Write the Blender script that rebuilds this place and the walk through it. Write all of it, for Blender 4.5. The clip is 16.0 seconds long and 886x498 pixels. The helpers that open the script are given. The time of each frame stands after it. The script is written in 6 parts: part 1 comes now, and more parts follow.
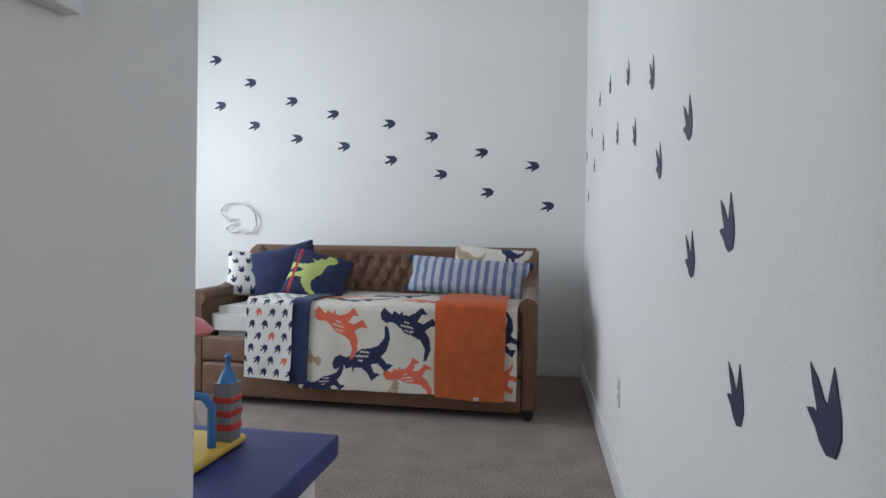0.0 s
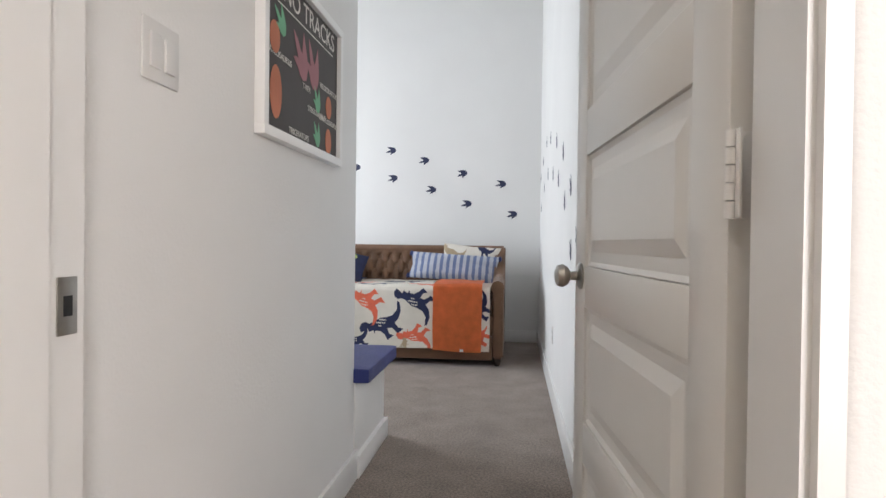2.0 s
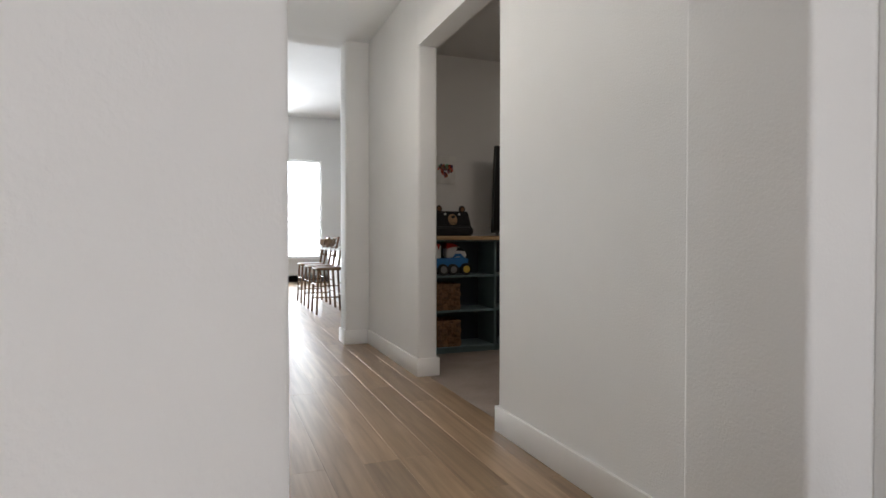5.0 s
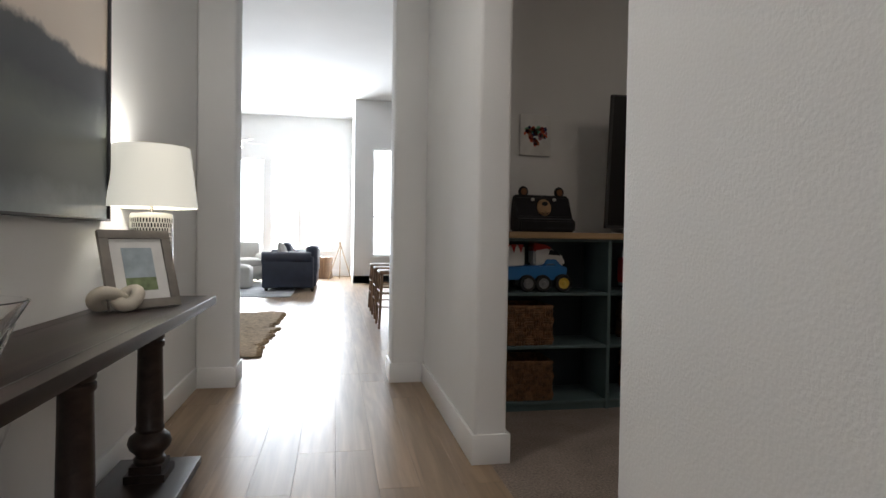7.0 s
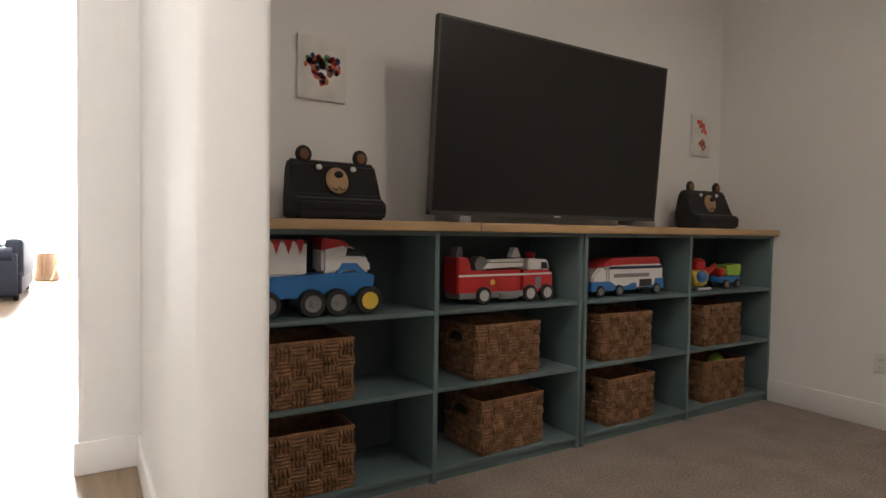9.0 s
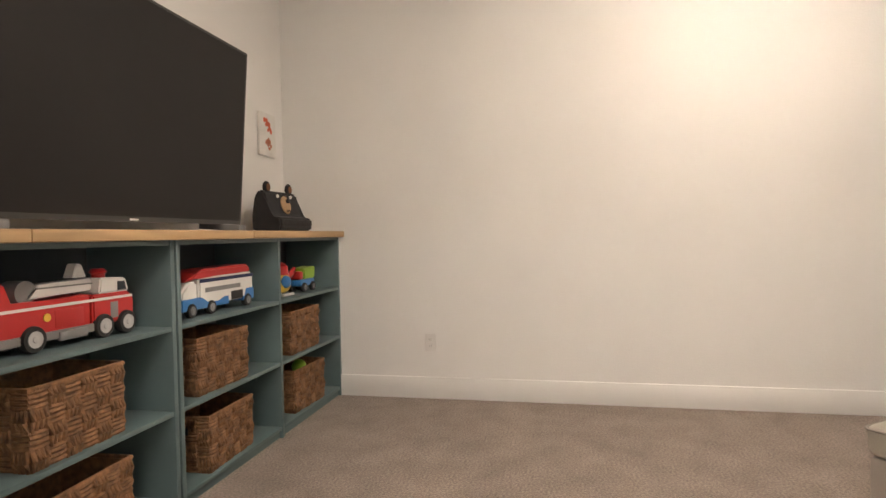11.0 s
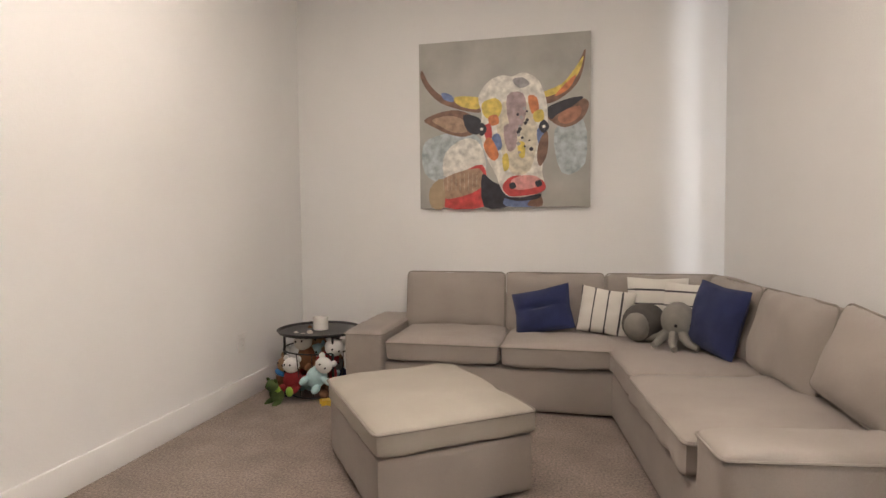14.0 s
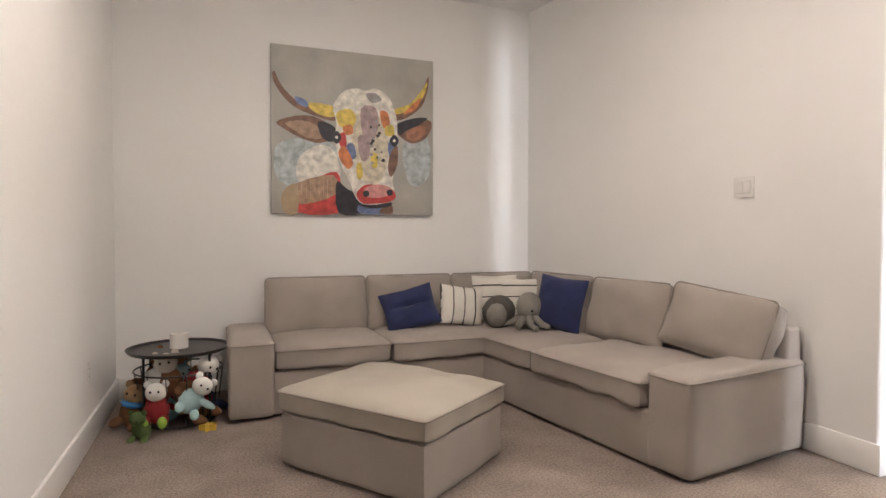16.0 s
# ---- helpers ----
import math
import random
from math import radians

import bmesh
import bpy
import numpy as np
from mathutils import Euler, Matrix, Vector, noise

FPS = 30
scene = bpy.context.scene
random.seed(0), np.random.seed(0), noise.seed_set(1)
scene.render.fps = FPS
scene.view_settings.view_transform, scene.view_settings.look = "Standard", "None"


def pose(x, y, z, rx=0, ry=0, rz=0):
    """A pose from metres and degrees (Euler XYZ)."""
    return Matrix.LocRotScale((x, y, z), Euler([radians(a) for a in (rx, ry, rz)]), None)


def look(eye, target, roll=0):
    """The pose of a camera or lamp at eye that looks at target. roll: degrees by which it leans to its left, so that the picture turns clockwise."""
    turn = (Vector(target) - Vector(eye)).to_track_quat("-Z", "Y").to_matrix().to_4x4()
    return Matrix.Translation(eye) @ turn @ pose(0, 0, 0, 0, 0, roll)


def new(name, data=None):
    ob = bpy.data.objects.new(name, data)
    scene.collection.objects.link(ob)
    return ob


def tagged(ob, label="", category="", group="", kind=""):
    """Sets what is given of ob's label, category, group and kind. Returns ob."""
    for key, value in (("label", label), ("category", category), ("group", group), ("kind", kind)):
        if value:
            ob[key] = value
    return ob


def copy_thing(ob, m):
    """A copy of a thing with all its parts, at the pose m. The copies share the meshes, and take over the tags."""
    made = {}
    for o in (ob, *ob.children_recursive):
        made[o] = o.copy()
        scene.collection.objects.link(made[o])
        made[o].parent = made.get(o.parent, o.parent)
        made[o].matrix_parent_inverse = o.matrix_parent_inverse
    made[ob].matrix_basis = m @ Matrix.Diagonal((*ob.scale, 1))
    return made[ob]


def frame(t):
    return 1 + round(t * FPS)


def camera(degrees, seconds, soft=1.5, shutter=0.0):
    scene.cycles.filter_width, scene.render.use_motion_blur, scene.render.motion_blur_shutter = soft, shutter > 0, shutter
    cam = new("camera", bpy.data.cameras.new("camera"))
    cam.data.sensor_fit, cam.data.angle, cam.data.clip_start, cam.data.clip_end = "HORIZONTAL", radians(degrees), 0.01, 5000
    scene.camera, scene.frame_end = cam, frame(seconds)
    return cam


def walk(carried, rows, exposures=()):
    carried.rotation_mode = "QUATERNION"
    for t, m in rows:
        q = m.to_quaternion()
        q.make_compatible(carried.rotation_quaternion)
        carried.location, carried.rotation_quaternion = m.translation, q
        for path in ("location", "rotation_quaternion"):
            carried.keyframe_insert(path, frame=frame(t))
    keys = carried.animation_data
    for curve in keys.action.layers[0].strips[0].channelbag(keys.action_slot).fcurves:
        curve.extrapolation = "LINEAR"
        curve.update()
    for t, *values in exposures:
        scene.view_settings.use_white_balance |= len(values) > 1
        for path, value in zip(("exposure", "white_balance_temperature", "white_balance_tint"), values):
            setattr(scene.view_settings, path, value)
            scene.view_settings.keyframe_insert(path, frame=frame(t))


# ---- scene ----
cam = camera(75.0, 16.0)
PATH = [
    (0, (0.396, -0.213, 1.024), (0.058, 1.758, 1.01), 0.8),
    (0.5, (0.422, -0.602, 1.039), (0.114, 1.374, 1.021), 0.9),
    (1, (0.441, -0.973, 1.048), (0.145, 1.005, 1.03), 0.7),
    (1.5, (0.424, -1.377, 1.036), (0.153, 0.605, 1.017), 0.8),
    (2, (0.448, -1.681, 1.036), (0.207, 0.304, 1.014), 0.7),
    (2.5, (0.424, -1.937, 1.031), (0.284, 0.058, 1.007), 0.6),
    (3, (0.424, -2.154, 1.043), (0.595, -0.161, 1.018), 0.6),
    (3.5, (0.492, -2.296, 1.047), (0.983, -0.357, 1.023), 0.4),
    (4, (0.642, -2.188, 1.058), (1.359, -0.321, 1.03), 0.3),
    (4.2, (0.706, -2.056, 1.074), (1.506, -0.223, 1.042), 0.3),
    (6.3, (1.672, -0.486, 1.027), (2.11, 1.465, 0.986), 0.5),
    (6.5, (1.741, -0.34, 1.052), (2.135, 1.62, 1.009), 0.8),
    (7, (1.853, 0.163, 1.05), (2.222, 2.129, 1.011), 0.9),
    (7.5, (1.945, 0.613, 1.047), (2.337, 2.574, 1.004), 0.9),
    (8, (2.075, 0.968, 1.045), (2.684, 2.873, 1.004), 0.7),
    (10.3, (2.437, 1.74, 1.078), (4.077, 2.884, 1.022), -0.1),
    (10.5, (2.424, 1.774, 1.064), (4.17, 2.75, 1.018), -0.7),
    (11, (2.403, 2.033, 1.055), (4.361, 2.438, 1.007), -1.1),
    (11.5, (2.517, 2.168, 1.076), (4.507, 1.969, 1.018), -1.2),
    (12, (2.662, 2.431, 1.117), (4.508, 1.666, 1.034), -1.5),
    (12.5, (2.862, 2.638, 1.119), (4.44, 1.413, 1.025), -1.5),
    (13, (3.154, 2.754, 1.119), (4.394, 1.188, 1.022), -0.9),
    (13.5, (3.545, 2.948, 1.133), (4.42, 1.152, 1.027), -0.7),
    (14, (3.943, 2.95, 1.137), (4.405, 1.006, 1.035), -0.5),
    (14.5, (4.442, 2.989, 1.121), (4.498, 0.991, 1.04), -0.5),
    (15, (4.916, 3.075, 1.125), (4.667, 1.092, 1.049), -0.2),
    (15.5, (5.211, 3.065, 1.098), (4.727, 1.126, 1.032), -0.0),
    (16, (5.388, 3.082, 1.082), (4.673, 1.215, 1.026), 0.1),
]
EXPO = [(0, -0.25, 6300, 10), (1.0, 0.3, 6500, 11), (2.0, 0.27, 6600, 12), (2.5, 0.1, 6550, 12), (3.0, -0.05, 6500, 11), (3.5, -0.3, 6350, 11), (4.2, -0.4, 6250, 10), (6.3, -1.2, 6150, 10), (7.0, -1.05, 6150, 10), (8.2, -0.45, 6200, 11), (10.3, 1.55, 6850, 13), (11.5, 1.46, 6700, 13), (13.0, 1.42, 6450, 13), (16.0, 1.46, 6250, 14)]
walk(cam, [(t, look(eye, target, roll)) for t, eye, target, roll in PATH], EXPO)

# ---- world and light ----
world = bpy.data.worlds.new("sky")
scene.world = world
world.use_nodes = True
wn = world.node_tree.nodes
sky = wn.new("ShaderNodeTexSky")
sky.sky_type, sky.sun_disc, sky.sun_elevation, sky.sun_rotation = "NISHITA", False, radians(40), radians(20)
world.node_tree.links.new(sky.outputs[0], wn["Background"].inputs[0])
wn["Background"].inputs[1].default_value = 0.1
sun = new("sun", bpy.data.lights.new("sun", "SUN"))
sun.data.energy, sun.data.angle, sun.data.color = 1.0, radians(10), (1, 0.96, 0.9)
sun.matrix_world = look((0, 0, 20), (-4, -12, 8))


def area(name, eye, target, sx, sy, watts, color, shape="RECTANGLE", spread=180):
    la = bpy.data.lights.new(name, "AREA")
    la.shape, la.size, la.size_y, la.energy, la.color = shape, sx, sy, watts, color
    la.spread = radians(spread)
    ob = new(name, la)
    ob.matrix_world = look(eye, target)
    return ob


DAY = (0.86, 0.93, 1.0)
area("bedroom_daylight", (-3.40, 2.6, 1.7), (0, 2.6, 1.6), 2.0, 1.8, 95, DAY)
for wx in (-0.27, 0.60, 1.45):
    area("living_daylight", (wx, 15.62, 1.82), (wx, 0, 1.5), 0.7, 2.3, 460, (0.93, 0.97, 1.0))
area("kitchen_daylight", (3.1, 13.36, 1.82), (3.1, 0, 1.6), 0.85, 2.3, 80, (0.93, 0.97, 1.0))
area("foyer_daylight", (1.85, -3.72, 1.3), (1.85, 0, 1.3), 1.2, 2.2, 62, (1.0, 0.95, 0.93))
WARM = (1.0, 0.86, 0.72)
PLAYROOM_CANS = ((4.95, 1.0), (4.0, 1.65))
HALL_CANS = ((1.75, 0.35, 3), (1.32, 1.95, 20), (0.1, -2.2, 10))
for px, py in PLAYROOM_CANS:
    area("playroom_downlight", (px, py, 2.862), (px, py + 0.001, 0), 0.13, 0.13, 6.5, WARM, "DISK", 175)
    # added fill, no fixture of its own: brightens upper walls and ceiling
    la = bpy.data.lights.new("playroom_fill", "POINT")
    la.energy, la.color, la.shadow_soft_size = 5, WARM, 0.1
    new("playroom_fill", la).location = (px, py, 2.72)
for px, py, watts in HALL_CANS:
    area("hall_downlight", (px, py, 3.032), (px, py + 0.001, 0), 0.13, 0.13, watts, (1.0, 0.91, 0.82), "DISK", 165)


# ---- materials ----
def mat(name, color, rough=0.6, metal=0.0, var=0.12, scale=8.0, bump=0.0, bscale=200.0, spec=0.5, fine=0.0, sheen=0.0, rnd=0.0):
    m = bpy.data.materials.new(name)
    m.use_nodes = True
    t = m.node_tree
    n, l = t.nodes, t.links
    b = n["Principled BSDF"]
    b.inputs["Roughness"].default_value = rough
    b.inputs["Metallic"].default_value = metal
    b.inputs["Specular IOR Level"].default_value = spec
    b.inputs["Sheen Weight"].default_value = sheen
    co = n.new("ShaderNodeTexCoord")
    no = n.new("ShaderNodeTexNoise")
    no.inputs["Scale"].default_value, no.inputs["Detail"].default_value = scale, 5
    l.new(co.outputs["Object"], no.inputs["Vector"])
    ra = n.new("ShaderNodeValToRGB")
    lo = [c * (1 - var) for c in color]
    hi = [min(1, c * (1 + var)) for c in color]
    ra.color_ramp.elements[0].position, ra.color_ramp.elements[1].position = 0.3, 0.7
    ra.color_ramp.elements[0].color, ra.color_ramp.elements[1].color = (*lo, 1), (*hi, 1)
    l.new(no.outputs[0], ra.inputs[0])
    out = ra.outputs[0]
    if fine:
        n2 = n.new("ShaderNodeTexNoise")
        n2.inputs["Scale"].default_value, n2.inputs["Detail"].default_value = bscale, 3
        l.new(co.outputs["Object"], n2.inputs["Vector"])
        mx = n.new("ShaderNodeMix")
        mx.data_type, mx.blend_type = "RGBA", "OVERLAY"
        mx.inputs[0].default_value = fine
        l.new(out, mx.inputs[6]), l.new(n2.outputs[0], mx.inputs[7])
        out = mx.outputs[2]
    if rnd:
        oi = n.new("ShaderNodeObjectInfo")
        hs = n.new("ShaderNodeHueSaturation")
        mr = n.new("ShaderNodeMapRange")
        mr.inputs[3].default_value, mr.inputs[4].default_value = 1 - rnd, 1 + rnd
        l.new(oi.outputs["Random"], mr.inputs[0]), l.new(mr.outputs[0], hs.inputs["Value"]), l.new(out, hs.inputs["Color"])
        out = hs.outputs[0]
    l.new(out, b.inputs["Base Color"])
    if bump:
        n3 = n.new("ShaderNodeTexNoise")
        n3.inputs["Scale"].default_value, n3.inputs["Detail"].default_value = bscale, 4
        l.new(co.outputs["Object"], n3.inputs["Vector"])
        bu = n.new("ShaderNodeBump")
        bu.inputs["Strength"].default_value, bu.inputs["Distance"].default_value = bump, 0.004
        l.new(n3.outputs[0], bu.inputs["Height"]), l.new(bu.outputs[0], b.inputs["Normal"])
    return m


def wood(name, color, rough=0.4, axis=1, dark=0.55, scale=1.0, rnd=0.0):
    m = mat(name, color, rough, rnd=rnd)
    t = m.node_tree
    n, l = t.nodes, t.links
    ra = next(x for x in n if x.type == "VALTORGB")
    no = next(x for x in n if x.type == "TEX_NOISE")
    co = next(x for x in n if x.type == "TEX_COORD")
    mp = n.new("ShaderNodeMapping")
    sc = [24 * scale] * 3
    sc[axis] = 1.3 * scale
    mp.inputs["Scale"].default_value = sc
    oi = n.new("ShaderNodeObjectInfo")
    ad = n.new("ShaderNodeVectorMath")
    mu = n.new("ShaderNodeMath")
    mu.operation = "MULTIPLY"
    mu.inputs[1].default_value = 37
    l.new(oi.outputs["Random"], mu.inputs[0])
    l.new(co.outputs["Object"], ad.inputs[0]), l.new(mu.outputs[0], ad.inputs[1])
    l.new(ad.outputs[0], mp.inputs[0]), l.new(mp.outputs[0], no.inputs["Vector"])
    no.inputs["Scale"].default_value, no.inputs["Detail"].default_value = 1.0, 8
    no.inputs["Distortion"].default_value = 0.6
    ra.color_ramp.elements[0].color = (*[c * dark for c in color], 1)
    ra.color_ramp.elements[1].color = (*[min(1, c * 1.15) for c in color], 1)
    bu = n.new("ShaderNodeBump")
    bu.inputs["Strength"].default_value, bu.inputs["Distance"].default_value = 0.15, 0.002
    l.new(no.outputs[0], bu.inputs["Height"]), l.new(bu.outputs[0], n["Principled BSDF"].inputs["Normal"])
    return m


def glow(name, color, strength):
    m = mat(name, color, 0.8)
    b = m.node_tree.nodes["Principled BSDF"]
    b.inputs["Emission Color"].default_value, b.inputs["Emission Strength"].default_value = (*color, 1), strength
    return m


def clear_glass(name, tint=(1, 1, 1), rough=0.02):
    m = mat(name, tint, rough, var=0.0)
    b = m.node_tree.nodes["Principled BSDF"]
    b.inputs["Transmission Weight"].default_value, b.inputs["IOR"].default_value = 1.0, 1.45
    return m


PAINT = mat("wall_paint", (0.78, 0.775, 0.76), 0.75, var=0.025, scale=1.5, bump=0.3, bscale=120)
CEIL = mat("ceiling_paint", (0.80, 0.80, 0.79), 0.85, var=0.02, scale=1.5, bump=0.2, bscale=120)
TRIM = mat("trim_paint", (0.80, 0.795, 0.78), 0.32, var=0.02, scale=3, bump=0.04, bscale=30)
DOORP = mat("door_paint", (0.76, 0.75, 0.72), 0.35, var=0.02, scale=3, bump=0.05, bscale=40)
CARPET = mat("carpet", (0.235, 0.188, 0.158), 0.95, var=0.17, scale=5, bump=1.0, bscale=95, fine=0.9, spec=0.1, sheen=0.2)
OAK = wood("oak_floor", (0.30, 0.205, 0.125), 0.36, 1, 0.66, 1.0, rnd=0.14)
OAK.node_tree.nodes["Principled BSDF"].inputs["Specular IOR Level"].default_value = 0.42
DARKWOOD = wood("dark_stained_wood", (0.038, 0.025, 0.020), 0.42, 1, 0.5)
DARKWOOD.node_tree.nodes["Principled BSDF"].inputs["Specular IOR Level"].default_value = 0.3
PINE = wood("pine_top", (0.50, 0.33, 0.17), 0.5, 0, 0.6, 0.7)
LEATHER = mat("brown_suede", (0.15, 0.075, 0.038), 0.62, var=0.2, scale=7, bump=0.25, bscale=260, fine=0.25, sheen=0.15)
NAVY = mat("navy_cloth", (0.014, 0.022, 0.085), 0.85, var=0.2, scale=9, bump=0.5, bscale=500, sheen=0.1)
BLUE = mat("blue_vinyl", (0.016, 0.028, 0.16), 0.5, var=0.12, scale=5, bump=0.2, bscale=300)
ORANGE = mat("orange_quilt", (0.84, 0.215, 0.07), 0.85, var=0.1, scale=14, bump=0.9, bscale=55, sheen=0.1)
LINEN = mat("grey_linen", (0.350, 0.308, 0.272), 0.9, var=0.07, scale=4, bump=0.6, bscale=600, fine=0.35, sheen=0.1)
# the grey linen again, lightened as if lit from above
LINEN_LIT = mat("lit_linen", (0.40, 0.365, 0.31), 0.9, var=0.06, scale=4, bump=0.5, bscale=600, fine=0.3)
PIPING = mat("grey_piping", (0.27, 0.24, 0.21), 0.9)
WHITE_C = mat("white_cotton", (0.74, 0.73, 0.70), 0.9, var=0.04, scale=9, bump=0.4, bscale=350)
CREAM_C = mat("cream_cotton", (0.66, 0.62, 0.55), 0.9, var=0.05, scale=9, bump=0.4, bscale=350)
PNAVY = mat("print_navy", (0.018, 0.025, 0.075), 0.85, var=0.15, scale=20, bump=0.3, bscale=350)
PCORAL = mat("print_coral", (0.70, 0.14, 0.075), 0.85, var=0.1, scale=20, bump=0.3, bscale=350)
PTAN = mat("print_tan", (0.40, 0.31, 0.20), 0.85, var=0.1, scale=20, bump=0.3, bscale=350)
DECAL = mat("navy_vinyl_decal", (0.022, 0.028, 0.075), 0.5, var=0.1, scale=10)
TEAL = mat("teal_paint", (0.105, 0.155, 0.16), 0.45, var=0.06, scale=6, bump=0.06, bscale=60)
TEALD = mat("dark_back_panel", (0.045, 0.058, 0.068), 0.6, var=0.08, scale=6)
BLACKP = mat("black_plastic", (0.012, 0.011, 0.011), 0.35, var=0.1)
SCREEN = mat("tv_screen", (0.012, 0.010, 0.010), 0.4, var=0.05, scale=2, spec=0.25)
NICKEL = mat("brushed_nickel", (0.42, 0.40, 0.37), 0.32, 1.0, var=0.08, scale=40)
SEAGRASS = mat("water_hyacinth", (0.20, 0.10, 0.045), 0.75, var=0.45, scale=38, bump=0.7, bscale=120)
WICKER = mat("wicker", (0.13, 0.078, 0.046), 0.6, var=0.4, scale=30, bump=0.5, bscale=120)
RED = mat("red_plastic", (0.46, 0.022, 0.022), 0.35, var=0.06)
WHITEP = mat("white_plastic", (0.70, 0.69, 0.67), 0.4, var=0.04)
BLUEP = mat("blue_plastic", (0.03, 0.17, 0.44), 0.35, var=0.06)
YELLOWP = mat("yellow_plastic", (0.66, 0.45, 0.06), 0.4, var=0.06)
GREYP = mat("grey_plastic", (0.20, 0.20, 0.20), 0.4, var=0.08)
SILVERP = mat("silver_plastic", (0.50, 0.50, 0.50), 0.3, 0.3, var=0.06)
GREENP = mat("green_plastic", (0.30, 0.50, 0.06), 0.4, var=0.06)
PINKP = mat("pink_plastic", (0.62, 0.16, 0.17), 0.4, var=0.06)
RUBBER = mat("black_rubber", (0.015, 0.015, 0.015), 0.7, var=0.1)
SMOKE = mat("dark_window", (0.03, 0.035, 0.045), 0.15)
SHADE = glow("lamp_shade_fabric", (0.86, 0.82, 0.70), 1.0)
CERAMIC = mat("white_ceramic", (0.72, 0.70, 0.66), 0.25, var=0.04, scale=20)
INK = mat("black_glaze", (0.018, 0.018, 0.022), 0.3)
CRYSTAL = clear_glass("cut_crystal")
STONE = mat("cream_stone", (0.55, 0.50, 0.41), 0.7, var=0.1, scale=15, bump=0.3, bscale=120)
JUTE = mat("jute", (0.33, 0.235, 0.14), 0.95, var=0.35, scale=25, bump=1.0, bscale=90, fine=0.4)
CHARCOAL = mat("chalkboard_print", (0.045, 0.038, 0.036), 0.6, var=0.15, scale=6)
CHALK = mat("chalk_white", (0.62, 0.60, 0.56), 0.7)
GREYF = mat("plush_grey", (0.23, 0.215, 0.19), 0.95, var=0.1, scale=20, bump=0.8, bscale=220)
DGREYF = mat("plush_dark_grey", (0.085, 0.078, 0.07), 0.95, var=0.15, scale=20, bump=0.8, bscale=220)
BLACKF = mat("plush_black", (0.012, 0.011, 0.013), 0.95, var=0.2, scale=20, bump=0.9, bscale=220, sheen=0.1)
BROWNF = mat("plush_brown", (0.20, 0.095, 0.045), 0.95, var=0.2, scale=20, bump=0.9, bscale=220)
TANF = mat("plush_tan", (0.42, 0.27, 0.15), 0.95, var=0.15, scale=20, bump=0.9, bscale=220)
REDF = mat("plush_red", (0.26, 0.02, 0.025), 0.95, var=0.15, scale=20, bump=0.8, bscale=220)
AQUAF = mat("plush_aqua", (0.42, 0.60, 0.62), 0.95, var=0.1, scale=20, bump=0.8, bscale=220)
GREENF = mat("plush_green", (0.075, 0.12, 0.035), 0.95, var=0.2, scale=20, bump=0.8, bscale=220)
FARWHITE = mat("cream_upholstery", (0.55, 0.53, 0.49), 0.85, var=0.05, bump=0.3, bscale=300)
FARNAVY = mat("navy_leather", (0.018, 0.024, 0.045), 0.5, var=0.2, scale=6, bump=0.2, bscale=120)
PALERUG = mat("pale_rug", (0.45, 0.46, 0.48), 0.95, var=0.2, scale=3, bump=0.6, bscale=120)
STOOLWOOD = wood("stool_wood", (0.20, 0.11, 0.055), 0.5, 2)
PEWTER = mat("greige_frame", (0.20, 0.18, 0.155), 0.45, var=0.12, scale=20)
MATB = mat("mat_board", (0.72, 0.71, 0.68), 0.8)
GRASSINK = mat("watercolour_grass", (0.20, 0.25, 0.13), 0.8, var=0.3, scale=30)
SKYINK = mat("watercolour_sky", (0.36, 0.42, 0.45), 0.8, var=0.25, scale=14)
GOLDW = wood("pale_frame_wood", (0.45, 0.29, 0.13), 0.5, 2)


# ---- mesh helpers ----
def link(name, bm, material, parent=None, label="", smooth=False):
    me = bpy.data.meshes.new(name)
    bmesh.ops.recalc_face_normals(bm, faces=bm.faces[:])
    bm.to_mesh(me)
    bm.free()
    for m in material if isinstance(material, (list, tuple)) else [material]:
        me.materials.append(m)
    if smooth:
        for p in me.polygons:
            p.use_smooth = True
        me.set_sharp_from_angle(angle=radians(42))
    ob = new(name, me)
    if parent is not None:
        ob.parent = parent
    if label:
        ob["label"] = label
    return ob


def part(name, bm, material, parent, label="", smooth=True):
    return link(name, bm, material, parent, label, smooth)


def thing(name, label, category, m=None, group=""):
    ob = new(name)
    ob.empty_display_size = 0.05
    ob.matrix_world = m if m is not None else Matrix.Identity(4)
    return tagged(ob, label, category, group)


def box(x0, y0, z0, x1, y1, z1, bev=0.0, seg=2, bm=None):
    own = bm is None
    b = bmesh.new()
    bmesh.ops.create_cube(b, size=1)
    for v in b.verts:
        v.co = Vector(((x0 + x1) / 2 + v.co.x * (x1 - x0), (y0 + y1) / 2 + v.co.y * (y1 - y0), (z0 + z1) / 2 + v.co.z * (z1 - z0)))
    if bev:
        bmesh.ops.bevel(b, geom=b.edges[:], offset=min(bev, 0.49 * min(abs(x1 - x0), abs(y1 - y0), abs(z1 - z0))), segments=seg, affect="EDGES", profile=0.5)
    if own:
        return b
    join(bm, b)
    return bm


def join(bm, other, m=None):
    me = bpy.data.meshes.new("tmp")
    other.to_mesh(me)
    other.free()
    if m is not None:
        me.transform(m)
    bm.from_mesh(me)
    bpy.data.meshes.remove(me)
    return bm


